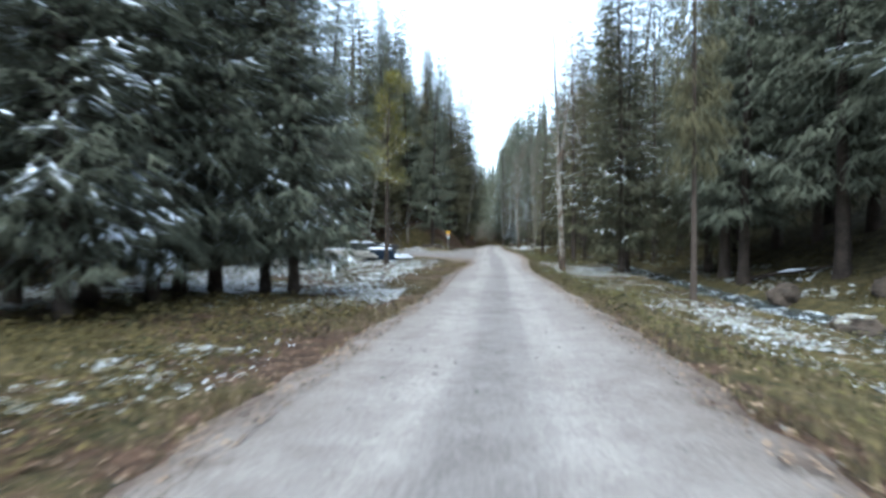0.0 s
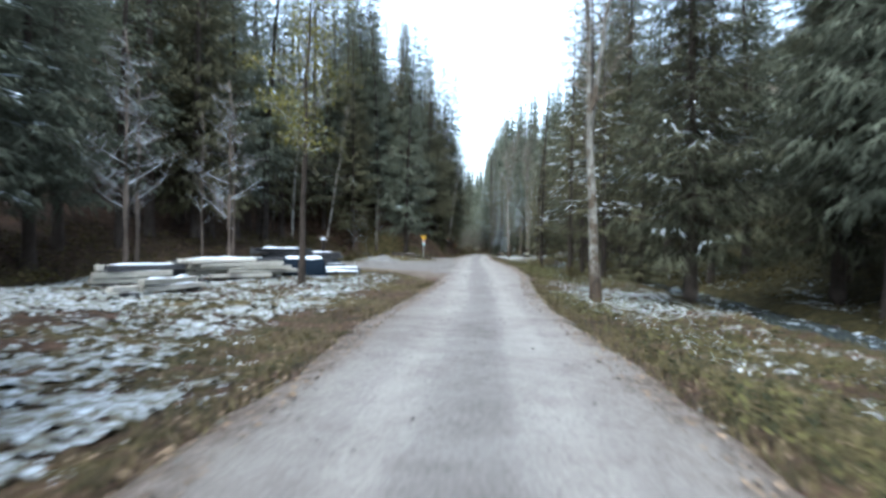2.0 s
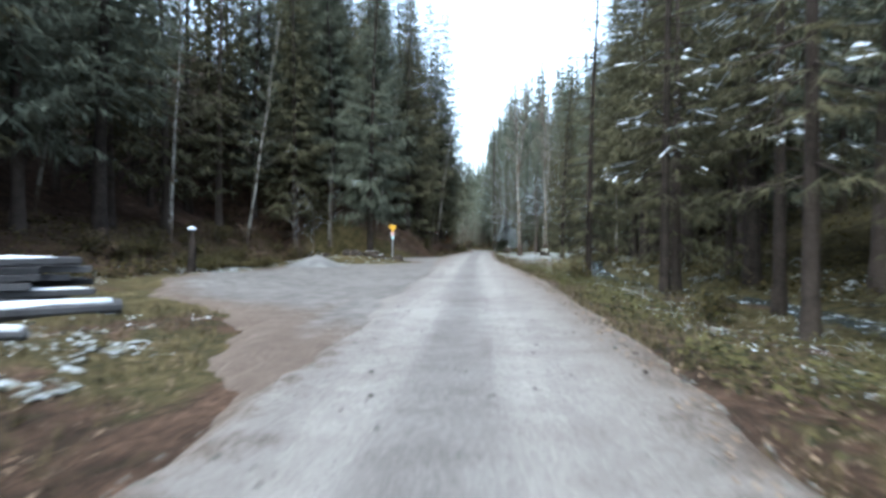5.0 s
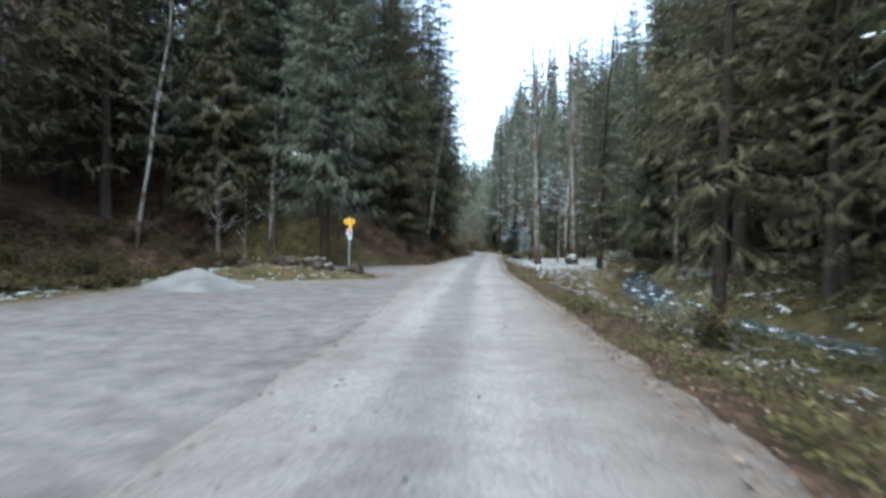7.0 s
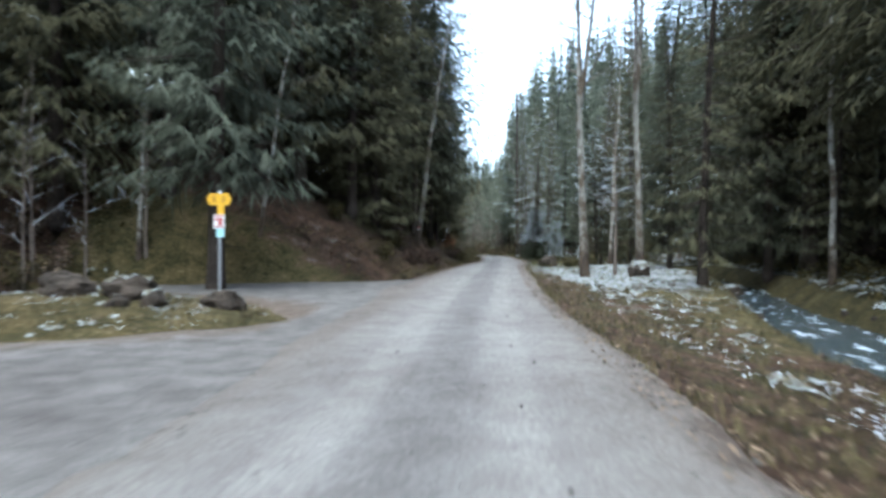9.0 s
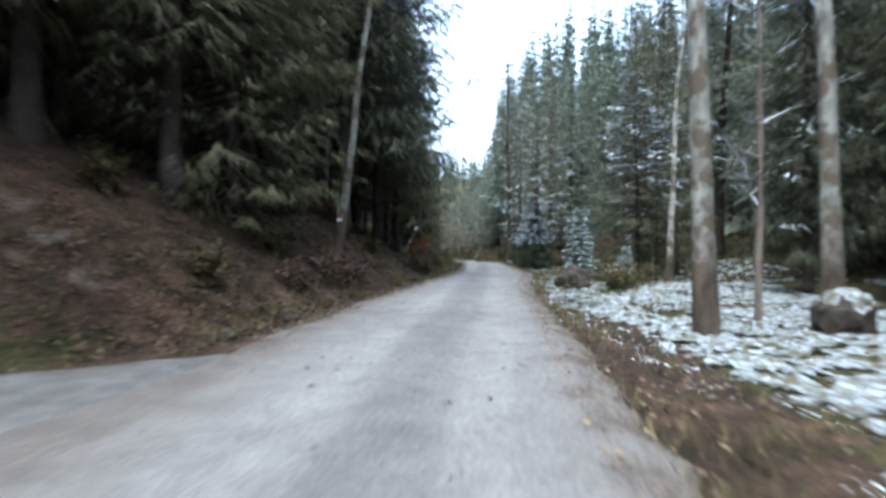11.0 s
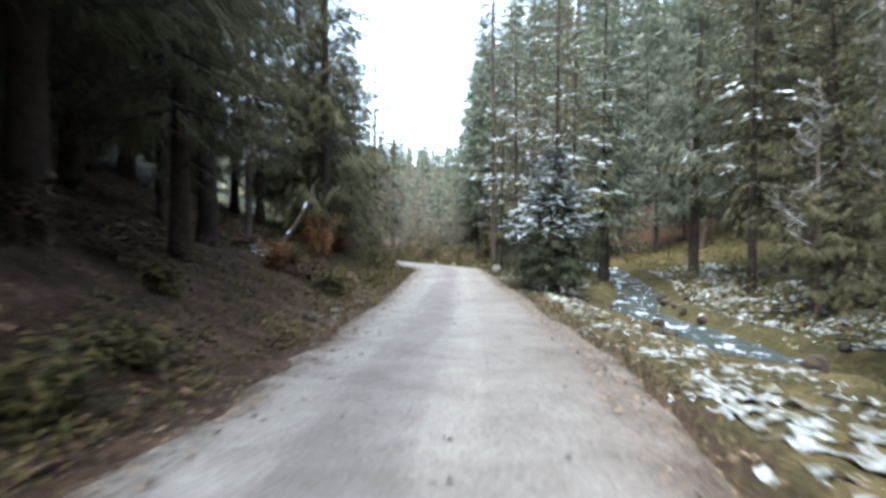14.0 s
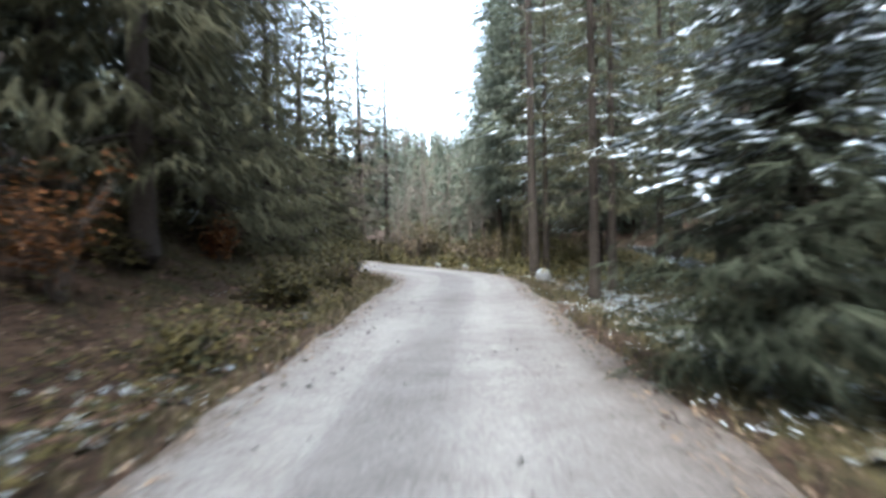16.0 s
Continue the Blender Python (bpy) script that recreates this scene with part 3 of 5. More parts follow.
        z += whorl_gap * u(0.75, 1.25) * (1.0 - 0.35 * f)
    tree = tagged(new("spruce_tree"), label, "spruce tree")
    part("trunk", mesh_of("trunk", tv, tf, MAT["bark"], True), tree)
    part("crown", mesh_of("crown", cv, cf, MAT[mat]), tree)
    if sf:
        tagged(part("snow_load", mesh_of("snow_load", sv, sf, MAT["snow"]), tree, "wet snow on the branch tips"), kind="stuff")
    return tree


def grow(rng, tv, tf, tips, p, d, ln, r, depth, sides, spread, lift):
    """A limb with its side limbs, bending at random."""
    pts, rad = [tuple(p)], [r]
    n = 4 if depth > 1 else 3
    pos, way = Vector(p), Vector(d).normalized()
    for k in range(1, n + 1):
        way = (way + Vector((rng.uniform(-1, 1), rng.uniform(-1, 1), rng.uniform(-0.6, 1) + lift)) * 0.16).normalized()
        pos = pos + way * ln / n
        pts.append(tuple(pos))
        rad.append(max(0.003, r * (1 - 0.72 * k / n)))
        if depth > 0 and k >= 1:
            for _ in range(rng.randint(1, 3)):
                a = rng.uniform(0, 6.283)
                out = Vector((math.cos(a), math.sin(a), rng.uniform(-0.1, 0.7)))
                grow(rng, tv, tf, tips, pos, (way * (1 - spread) + out * spread), ln * rng.uniform(0.38, 0.62), max(0.004, rad[-1] * 0.6), depth - 1, max(3, sides - 1), spread, lift)
    tube(tv, tf, pts, rad, sides)
    tips.append((pts[-1], pts[len(pts) // 2]))


def make_bare(seed, h, r, mat, label, name="birch_tree", first=0.35, depth=2, snow=0.0, leaves=None, leaf_n=0, lean=(0, 0), forked=False, spread=0.6):
    """A leafless or thinly leaved broadleaf tree."""
    rng = random.Random(seed)
    tv, tf, bv, bf, tips = [], [], [], [], []
    stems = [(lean[0], lean[1])] + ([(lean[0] + 0.06, lean[1] - 0.05)] if forked else [])
    for si, (lx, ly) in enumerate(stems):
        pts, rad = [], []
        wob = [(rng.uniform(-1, 1), rng.uniform(-1, 1)) for _ in range(9)]
        for k in range(9):
            t = k / 8
            s = 0.02 * h * (t ** 0.7) * (1 if k else 0)
            if si:
                # second leader, leaving the first at two fifths of its height
                t = 0.4 + 0.52 * t
                bend = (t - 0.4) * 0.16 * h
                pts.append((lead[3][0] + bend + wob[k][0] * s * 0.4, lead[3][1] - 0.7 * bend + wob[k][1] * s * 0.4, h * t - 0.4))
                rad.append(r * 0.55 * (1 - 0.85 * k / 8) + 0.006)
                continue
            pts.append((lx * h * t + wob[k][0] * s * 0.5, ly * h * t + wob[k][1] * s * 0.5, h * t - (0.3 if k == 0 else 0)))
            rad.append(r * (1.25 if k == 0 else 1 - 0.9 * t) + 0.006)
        lead = pts
        tube(tv, tf, pts, rad, 10)
        z = first
        while z < 0.97:
            k = min(7, int(z * 8))
            t = z * 8 - k
            p = Vector(pts[k]).lerp(Vector(pts[k + 1]), t)
            a = rng.uniform(0, 6.283)
            ln = h * 0.24 * (1.05 - z) ** 0.6 * rng.uniform(0.6, 1.15)
            grow(rng, bv, bf, tips, p, (math.cos(a), math.sin(a), rng.uniform(0.15, 0.8)), ln, max(0.008, 0.3 * r * (1.05 - z)), depth, 3, spread, 0.1)
            z += rng.uniform(0.03, 0.085)
    tree = tagged(new(name), label, "birch tree" if "birch" in name else "bare tree")
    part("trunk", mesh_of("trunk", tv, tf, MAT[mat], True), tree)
    part("crown", mesh_of("crown", bv, bf, MAT["twig"]), tree)
    if snow:
        sv, sf = [], []
        for q in range(0, len(bf)):
            f = bf[q]
            if len(f) == 4 and rng.random() < snow:
                c = [Vector(bv[i]) for i in f]
                nrm = (c[1] - c[0]).cross(c[3] - c[0])
                if nrm.z > 0.3 * nrm.length:
                    m = len(sv)
                    sv += [tuple(v + Vector((0, 0, 0.018))) for v in c]
                    sf.append((m, m + 1, m + 2, m + 3))
        if sf:
            tagged(part("snow_load", mesh_of("snow_load", sv, sf, MAT["snow"]), tree, "thin snow along the branches"), kind="stuff")
    if leaves:
        lv, lf = [], []
        for tip, mid in tips:
            for _ in range(leaf_n):
                t = rng.random()
                p = [tip[i] + (mid[i] - tip[i]) * t + rng.uniform(-0.3, 0.3) for i in range(3)]
                a, s = rng.uniform(0, 6.28), rng.uniform(0.05, 0.11)
                kite(lv, lf, tuple(p), (math.cos(a) * s, math.sin(a) * s, -rng.uniform(0.2, 1) * s), (-math.sin(a), math.cos(a), rng.uniform(-0.4, 0.4)), 0.4 * s)
        part("foliage", mesh_of("foliage", lv, lf, MAT[leaves]), tree, "sparse yellow-green autumn leaves")
    return tree


STOCK = {}
KINDS = {
    "near_snowy": lambda: make_spruce(11, 18, 1.9, 3.3, 0.36, 6, 15, 0.75, "needles", "tall dark green spruce with snow on its drooping branches", fine=9, droop=0.25, load=1.3),
    "near_dark": lambda: make_spruce(12, 18, 2.0, 3.0, 0.36, 6, 15, 0.16, "needles", "tall dark green spruce with a few snowy twigs", fine=9, droop=0.35),
    "near_olive": lambda: make_spruce(13, 17, 2.6, 2.8, 0.4, 6, 16, 0.05, "needles_olive", "olive green spruce with hanging twigs", fine=11, droop=0.4, short=0.7),
    "sparse_olive": lambda: make_spruce(23, 15, 1.5, 2.2, 0.5, 5, 10, 0.05, "needles_olive", "thin olive-brown spruce with sparse twigs by the stream", fine=13, trunk_r=0.14, droop=0.4, short=0.62),
    "low_olive": lambda: make_spruce(28, 14, 0.5, 2.7, 0.34, 6, 18, 0.04, "needles_olive", "olive green spruce with branches down to the bank", fine=11, droop=0.35, short=0.6),
    "tall_dark": lambda: make_spruce(14, 25, 3.6, 3.4, 0.55, 6, 15, 0.06, "needles", "tall dark spruce on the hillside", droop=0.3, short=0.75),
    "tall_dark_b": lambda: make_spruce(15, 26, 5.8, 3.2, 0.6, 6, 10, 0.03, "needles", "tall dark spruce with a long bare trunk"),
    "tall_olive": lambda: make_spruce(16, 24, 2.5, 3.6, 0.55, 6, 15, 0.04, "needles_olive", "tall olive green spruce at the forest edge", droop=0.35, short=0.75),
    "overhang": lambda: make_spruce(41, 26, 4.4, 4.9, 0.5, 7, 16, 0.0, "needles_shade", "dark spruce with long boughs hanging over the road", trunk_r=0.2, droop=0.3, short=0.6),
    "tall_olive_b": lambda: make_spruce(38, 25, 5.5, 3.4, 0.6, 6, 10, 0.03, "needles_olive", "tall olive spruce with a long bare trunk", droop=0.3),
    "mid_snowy": lambda: make_spruce(17, 20, 2.5, 3.0, 0.5, 6, 12, 0.6, "needles", "spruce with snow-dusted branches beside the valley road", load=1.3),
    "mid_snowy_b": lambda: make_spruce(18, 18, 3.5, 2.7, 0.5, 6, 12, 0.5, "needles", "slender spruce with snow-dusted branches", load=1.3),
    "back_dark": lambda: make_spruce(25, 25, 4.0, 3.4, 0.75, 6, 7, 0.05, "needles", "dark spruce deeper in the wood"),
    "back_olive": lambda: make_spruce(26, 24, 3.0, 3.4, 0.75, 6, 7, 0.1, "needles_olive", "olive green spruce deeper in the wood"),
    "back_snowy": lambda: make_spruce(27, 22, 3.0, 3.2, 0.75, 6, 7, 0.4, "needles", "snow-dusted spruce deeper in the wood"),
    "back_low": lambda: make_spruce(39, 16, 0.5, 3.0, 0.6, 6, 8, 0.06, "needles_olive", "olive spruce with branches to the ground past the bend"),
    "bushy": lambda: make_spruce(19, 9, 1.1, 3.4, 0.24, 8, 17, 1.1, "needles_deep_shade", "bushy young spruce, dark below and laden with snow above", trunk_r=0.2, fine=9, bare_low=0.22, load=1.7, blunt=0.6),
    "small": lambda: make_spruce(20, 3.0, 0.12, 1.0, 0.16, 7, 9, 0.85, "needles", "small young spruce covered with snow", trunk_r=0.04, fine=3, load=1.4),
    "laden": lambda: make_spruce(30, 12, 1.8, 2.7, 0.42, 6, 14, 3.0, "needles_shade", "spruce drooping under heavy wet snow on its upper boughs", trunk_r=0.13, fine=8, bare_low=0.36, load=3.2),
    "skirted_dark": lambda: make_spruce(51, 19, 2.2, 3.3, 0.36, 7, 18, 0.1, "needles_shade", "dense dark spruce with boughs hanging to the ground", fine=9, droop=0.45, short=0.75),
    "high_crown": lambda: make_spruce(52, 27, 12.0, 2.7, 0.75, 6, 7, 0.05, "needles", "spruce on the ridge with a long bare trunk", dead=0.5, trunk_r=0.17),
    "snag": lambda: make_bare(55, 27, 0.3, "bark", "tall dead spruce with short bare limbs at the bend", "dead_tree", 0.3, 1, lean=(-0.03, 0.0)),
    "thicket": lambda: make_bare(53, 7, 0.05, "twig", "slender bare brown tree in the thicket past the bend", "bare_tree", 0.12, 2, spread=0.5),
    "young_laden": lambda: make_spruce(42, 3, 1.0, 0.85, 0.17, 7, 11, 1.3, "needles", "young spruce bowed by heavy snow above a bare stem", trunk_r=0.045, fine=6, load=1.5),
    "thin_snowy": lambda: make_spruce(29, 16, 2.6, 1.9, 0.62, 5, 9, 0.8, "needles_olive", "thin spruce with sparse snow-lined branches", fine=8, trunk_r=0.12, load=1.4),
    "birch_leaning": lambda: make_bare(36, 14, 0.14, "birch", "leaning birch with pale bark and a painted trail mark", first=0.45, depth=1, lean=(0.14, 0.0)),
    "birch": lambda: make_bare(31, 15, 0.13, "birch_white", "slender leaning birch with pale bark", first=0.4, depth=1, lean=(0.05, 0.0)),
    "birch_bent": lambda: make_bare(54, 15, 0.085, "birch_white", "thin white birch leaning out from the slope", first=0.35, depth=1, lean=(0.15, 0.0)),
    "birch_big": lambda: make_bare(32, 15, 0.22, "birch", "thick birch with blotched pale bark beside the road", first=0.42, depth=2, forked=True, lean=(-0.055, 0.0)),
    "bare_snowy": lambda: make_bare(33, 9, 0.12, "twig", "bare grey tree with snow along its branches", "bare_tree", 0.28, 2, 0.3, spread=0.75),
    "bare_thin": lambda: make_bare(34, 8, 0.06, "twig", "thin bare sapling with snow on its twigs", "bare_tree", 0.25, 1, 0.3),
    "leafy": lambda: make_bare(35, 11.5, 0.12, "bark", "dark-stemmed tree with sparse yellow-green leaves", "aspen_tree", 0.4, 2, 0.12, "leaves_yellow", 8, lean=(0.02, 0.03)),
}
HEIGHT = {"snag": 27, "skirted_dark": 19, "high_crown": 27, "thicket": 7, "birch_bent": 15, "young_laden": 3, "overhang": 26, "back_low": 16, "tall_olive_b": 25, "laden": 12, "thin_snowy": 16, "birch_leaning": 14, "low_olive": 14, "back_dark": 25, "back_olive": 24, "back_snowy": 22, "near_snowy": 18, "near_dark": 18, "near_olive": 17, "sparse_olive": 15, "tall_dark": 25, "tall_dark_b": 26, "tall_olive": 24, "mid_snowy": 20, "mid_snowy_b": 18, "bushy": 9,
          "small": 3, "birch": 15, "birch_big": 15, "bare_snowy": 9, "bare_thin": 8, "leafy": 11.5}
plant_rng = random.Random(77)


def plant(kind, x, y, h=None, turn=None, wide=1.0, group=""):
    """A tree of a kind at x, y, grown to h metres."""
    s = (h or HEIGHT[kind]) / HEIGHT[kind]
    a = plant_rng.uniform(0, 6.283) if turn is None else radians(turn)
    m = Matrix.LocRotScale((x, y, land(x, y) - 0.02), Euler((0, 0, a)), (s * wide, s * wide, s))
    if kind in STOCK:
        own = STOCK[kind].scale
        ob = copy_thing(STOCK[kind], m @ Matrix.Diagonal((1 / own[0], 1 / own[1], 1 / own[2], 1)))
    else:
        ob = STOCK[kind] = KINDS[kind]()
        ob.matrix_basis = m
    if group:
        ob["group"] = group
    return ob


TAKEN = []


def tree_at(kind, x, y, h=None, turn=None, wide=1.0, group=""):
    TAKEN.append((x, y))
    return plant(kind, x, y, h, turn, wide, group)


# the spruces at the meadow's edge
g = "spruces at the meadow edge"
for k, x, y, h in (("near_snowy", -8.4, 10.6, 15), ("near_dark", -9.3, 12.6, 19), ("near_dark", -8.2, 13.3, 17), ("near_snowy", -8.6, 15.2, 18), ("near_dark", -7.8, 15.6, 19),
                   ("near_snowy", -6.6, 16.2, 15), ("near_dark", -5.8, 16.3, 16), ("near_snowy", -10.5, 9.0, 18), ("tall_dark", -12.0, 13.5, 18), ("near_snowy", -10.8, 17.5, 16),
                   ("tall_dark", -13.0, 18.5, 20)):
    tree_at(k, x, y, h, None, 1.0, g)
# bare trees round the timber
tree_at("leafy", -6.65, 34.9, 12, 20)
for k, x, y, h in (("bare_snowy", -15.3, 38.6, 9), ("bare_snowy", -14.2, 36.0, 10), ("bare_snowy", -12.4, 41.5, 9.5), ("bare_thin", -13.5, 44.5, 9), ("bare_thin", -16.5, 47.0, 9), ("bare_thin", -13.9, 77.4, 6), ("bare_thin", -14.5, 78.4, 7), ("bare_thin", -13.2, 79.0, 5.5), ("bare_thin", -12.2, 80.6, 6.5)):
    tree_at(k, x, y, h, None, 1.0, "bare trees by the timber")
# birches
tree_at("birch_big", 3.5, 31.4, 13.5, 0, 0.8)
for x, y, h, t in ((-16.7, 74.6, 16, 0), (-21.0, 60.4, 15, 20), (-9.0, 82.5, 12, 10)):
    tree_at("birch_bent", x, y, h, t, 1.0, "birches on the hillside")
for x, y, h, t in ((-21.5, 72.0, 15, 10), (-12.4, 80.5, 9, 60), (-7.0, 100.0, 14, 40), (-17.5, 66.0, 14, 20)):
    tree_at("birch", x, y, h, t, 1.0, "birches on the hillside")
for x, y, h, t in ((11.5, 78.0, 13, 40), (12.6, 79.5, 14, 10), (10.6, 82.0, 12, 80), (6.4, 98.4, 14, 15), (13.5, 36.0, 13, 200)):
    tree_at("birch", x, y, h, t, 1.0, "birches on the stream side")
tree_at("birch", 17.0, 143.0, 16, 150, 0.8, "birches on the stream side")
tree_at("birch_leaning", -5.0, 94.6, 14, 0)
# trees close to the road on the stream side
g = "spruces along the stream"
for k, x, y, h in (("thin_snowy", 8.0, 36.8, 21), ("thin_snowy", 5.8, 44.8, 19), ("thin_snowy", 7.2, 48.8, 20), ("thin_snowy", 11.4, 47.5, 19), ("thin_snowy", 5.9, 53.4, 20), ("skirted_dark", 6.9, 33.2, 18), ("low_olive", 8.0, 43.6, 10), ("tall_dark", 10.9, 27.0, 24), ("skirted_dark", 11.6, 33.4, 21),
                   ("sparse_olive", 4.6, 59.7, 15), ("sparse_olive", 7.2, 56.4, 19), ("near_olive", 12.4, 70.5, 22), ("sparse_olive", 9.8, 65.5, 16), ("sparse_olive", 10.4, 75.5, 17), ("sparse_olive", 10.9, 61.0, 16), ("sparse_olive", 12.0, 84.5, 15), ("skirted_dark", 8.4, 92.8, 14), ("skirted_dark", 11.4, 88.6, 20), ("skirted_dark", 14.2, 92.0, 22), ("skirted_dark", 12.6, 78.0, 20), ("tall_dark", 11.4, 30.5, 25), ("tall_dark", 12.8, 23.0, 26), ("thin_snowy", 11.2, 43.0, 21), ("tall_dark", 16.2, 21.0, 26), ("tall_dark", 17.5, 29.0, 27), ("skirted_dark", 14.6, 37.5, 22),
                   ("tall_dark", 14.8, 26.5, 27), ("tall_dark_b", 13.4, 16.5, 26), ("sparse_olive", 6.2, 81.0, 16), ("tall_dark_b", 15.5, 34.0, 26)):
    tree_at(k, x, y, h, None, 1.0, g)
g = "tall spruces across the stream"
for k, x, y, h in (("tall_olive_b", 10.4, 73.0, 27), ("tall_olive_b", 11.2, 67.5, 28), ("tall_dark_b", 12.8, 64.0, 28), ("tall_olive_b", 11.4, 79.8, 27), ("tall_olive", 13.8, 75.5, 28), ("tall_dark_b", 14.2, 70.0, 29),
                   ("tall_olive_b", 12.8, 88.0, 28), ("tall_dark_b", 14.6, 83.5, 29), ("tall_olive", 14.2, 95.0, 28), ("tall_dark", 15.6, 101.0, 29), ("tall_olive_b", 16.8, 91.0, 30), ("tall_dark_b", 13.2, 112.0, 27),
                   ("tall_olive", 12.4, 121.0, 26), ("tall_olive_b", 10.8, 58.5, 27), ("tall_dark_b", 12.2, 53.0, 28), ("back_olive", 17.5, 79.0, 30), ("back_dark", 18.5, 97.0, 30), ("back_olive", 16.5, 107.0, 28), ("back_dark", 15.0, 117.0, 27)):
    tree_at(k, x, y, h, None, 1.15, g)
tree_at("tall_olive_b", 6.1, 18.8, 21, None, 0.45, "spruces along the stream")
# pale trunks by the snowy bench
tree_at("birch_big", 3.15, 85.3, 17, 8, 0.68)
tree_at("birch_big", 5.5, 86.3, 18, -35, 0.6)
tree_at("bare_thin", 4.6, 87.0, 8, 0)
g = "spruces on the snowy bench"
for k, x, y, h in (("laden", 6.0, 101.3, 9.0), ("small", 4.3, 96.0, 1.3), ("young_laden", 2.95, 97.3, 2.6), ("thin_snowy", 7.6, 104.5, 15), ("low_olive", 9.6, 113.4, 12), ("thin_snowy", 3.1, 118.2, 15), ("sparse_olive", 7.2, 107.0, 14), ("bushy", 2.8, 117.5, 4.9),
                   ("thin_snowy", 2.2, 124.5, 15), ("thin_snowy", 4.4, 122.5, 17), ("thin_snowy", 3.4, 128.5, 17), ("mid_snowy_b", 6.4, 126.0, 17), ("thin_snowy", 9.6, 108.0, 16), ("thin_snowy", 9.8, 118.5, 19), ("thin_snowy", 5.4, 131.0, 17), ("thin_snowy", 2.0, 133.0, 16)):
    tree_at(k, x, y, h, None, {"laden": 1.4, "young_laden": 0.85, "bushy": 0.92}.get(k, 1.0), g)
for x, y, h in ((8.8, 113.0, 6), (11.6, 115.0, 8), (12.5, 105.5, 9)):
    tree_at("bare_snowy", x, y, h, None, 1.0, "bare trees by the stream")
# dark edge above the left bank
g = "spruces above the bank"
for k, x, y, h in (("tall_olive", -10.4, 85.8, 26), ("low_olive", -6.4, 90.2, 17), ("tall_dark", -9.0, 86.9, 26), ("low_olive", -9.6, 88.6, 18), ("near_olive", -7.2, 88.8, 24), ("tall_dark", -12.6, 82.6, 26), ("tall_olive", -15.0, 80.0, 25), ("near_olive", -6.9, 92.2, 23), ("overhang", -5.6, 98.0, 26), ("overhang", -5.2, 102.2, 27), ("back_olive", -10.5, 107.5, 26), ("back_olive", -11.5, 92.5, 27), ("near_olive", -5.8, 105.5, 24),
                   ("near_olive", -5.6, 109.2, 19), ("tall_dark_b", -6.8, 113.0, 24), ("thin_snowy", -7.4, 117.4, 15), ("thin_snowy", -9.0, 114.8, 16), ("tall_olive", -5.7, 121.2, 22), ("low_olive", -6.6, 125.4, 15), ("low_olive", -6.6, 129.0, 13), ("thin_snowy", -9.6, 119.6, 20), ("tall_dark", -9.4, 124.0, 21), ("back_dark", -12.6, 121.5, 22), ("back_olive", -11.6, 126.5, 21), ("tall_olive", -10.5, 89.0, 26),
                   ("tall_dark", -13.2, 85.5, 27), ("tall_olive", -13.5, 87.0, 25), ("tall_dark", -8.4, 95.5, 27)):
    tree_at(k, x, y, h, None, 1.0, g)
# tall trees straight ahead, past the bend
g = "tall spruces past the bend"
for k, x, y, h in (("back_snowy", 1.6, 148.0, 23), ("mid_snowy_b", 1.8, 140.0, 22), ("back_snowy", 1.4, 157.0, 24), ("back_snowy", -0.4, 150.0, 14), ("back_snowy", -1.5, 155.0, 9), ("mid_snowy_b", 0.6, 144.0, 15), ("back_snowy", -2.6, 160.0, 8.5), ("back_dark", -0.8, 163.0, 15), ("mid_snowy", 4.2, 135.0, 17), ("back_snowy", 1.6, 168.0, 23), ("back_snowy", 4.0, 150.0, 20),
                   ("back_snowy", 6.0, 142.0, 19), ("back_dark", 3.4, 163.0, 23), ("back_snowy", 8.4, 134.0, 18), ("back_snowy", 7.6, 155.0, 21), ("back_dark", 11.0, 147.0, 21), ("back_snowy", -0.2, 178.0, 22), ("back_dark", 3.0, 180.0, 24),
                   ("back_snowy", 2.0, 190.0, 25), ("back_dark", 6.5, 188.0, 25), ("back_snowy", 9.5, 172.0, 24), ("back_dark", 12.5, 184.0, 25),
                   ("back_low", -9.5, 147.5, 18), ("back_low", -12.5, 146.5, 18), ("back_dark", -8.6, 151.0, 19), ("back_low", -8.8, 138.5, 14), ("back_low", -11.6, 137.0, 16), ("back_dark", -15.5, 152.0, 19), ("back_olive", -11.0, 154.0, 18), ("back_dark", -7.2, 153.0, 17),
                   ("near_dark", -9.5, 130.0, 18)):
    tree_at(k, x, y, h, None, 1.5 if k == "back_low" else 1.1, g)
tree_at("snag", 1.5, 131.6, 27, 40, 0.5)
for x, y, h in ((-3.2, 141.5, 6), (-4.4, 143.0, 7), (-5.6, 141.0, 6), (-6.8, 143.5, 8), (-2.2, 144.5, 7), (-3.8, 146.0, 8), (-5.4, 146.5, 8), (-7.4, 146.0, 8), (-1.0, 142.0, 6), (-0.4, 146.5, 8), (-8.6, 142.0, 7), (-6.2, 139.2, 5)):
    tree_at("thicket", x, y, h, None, 1.1, "bare thicket past the bend")


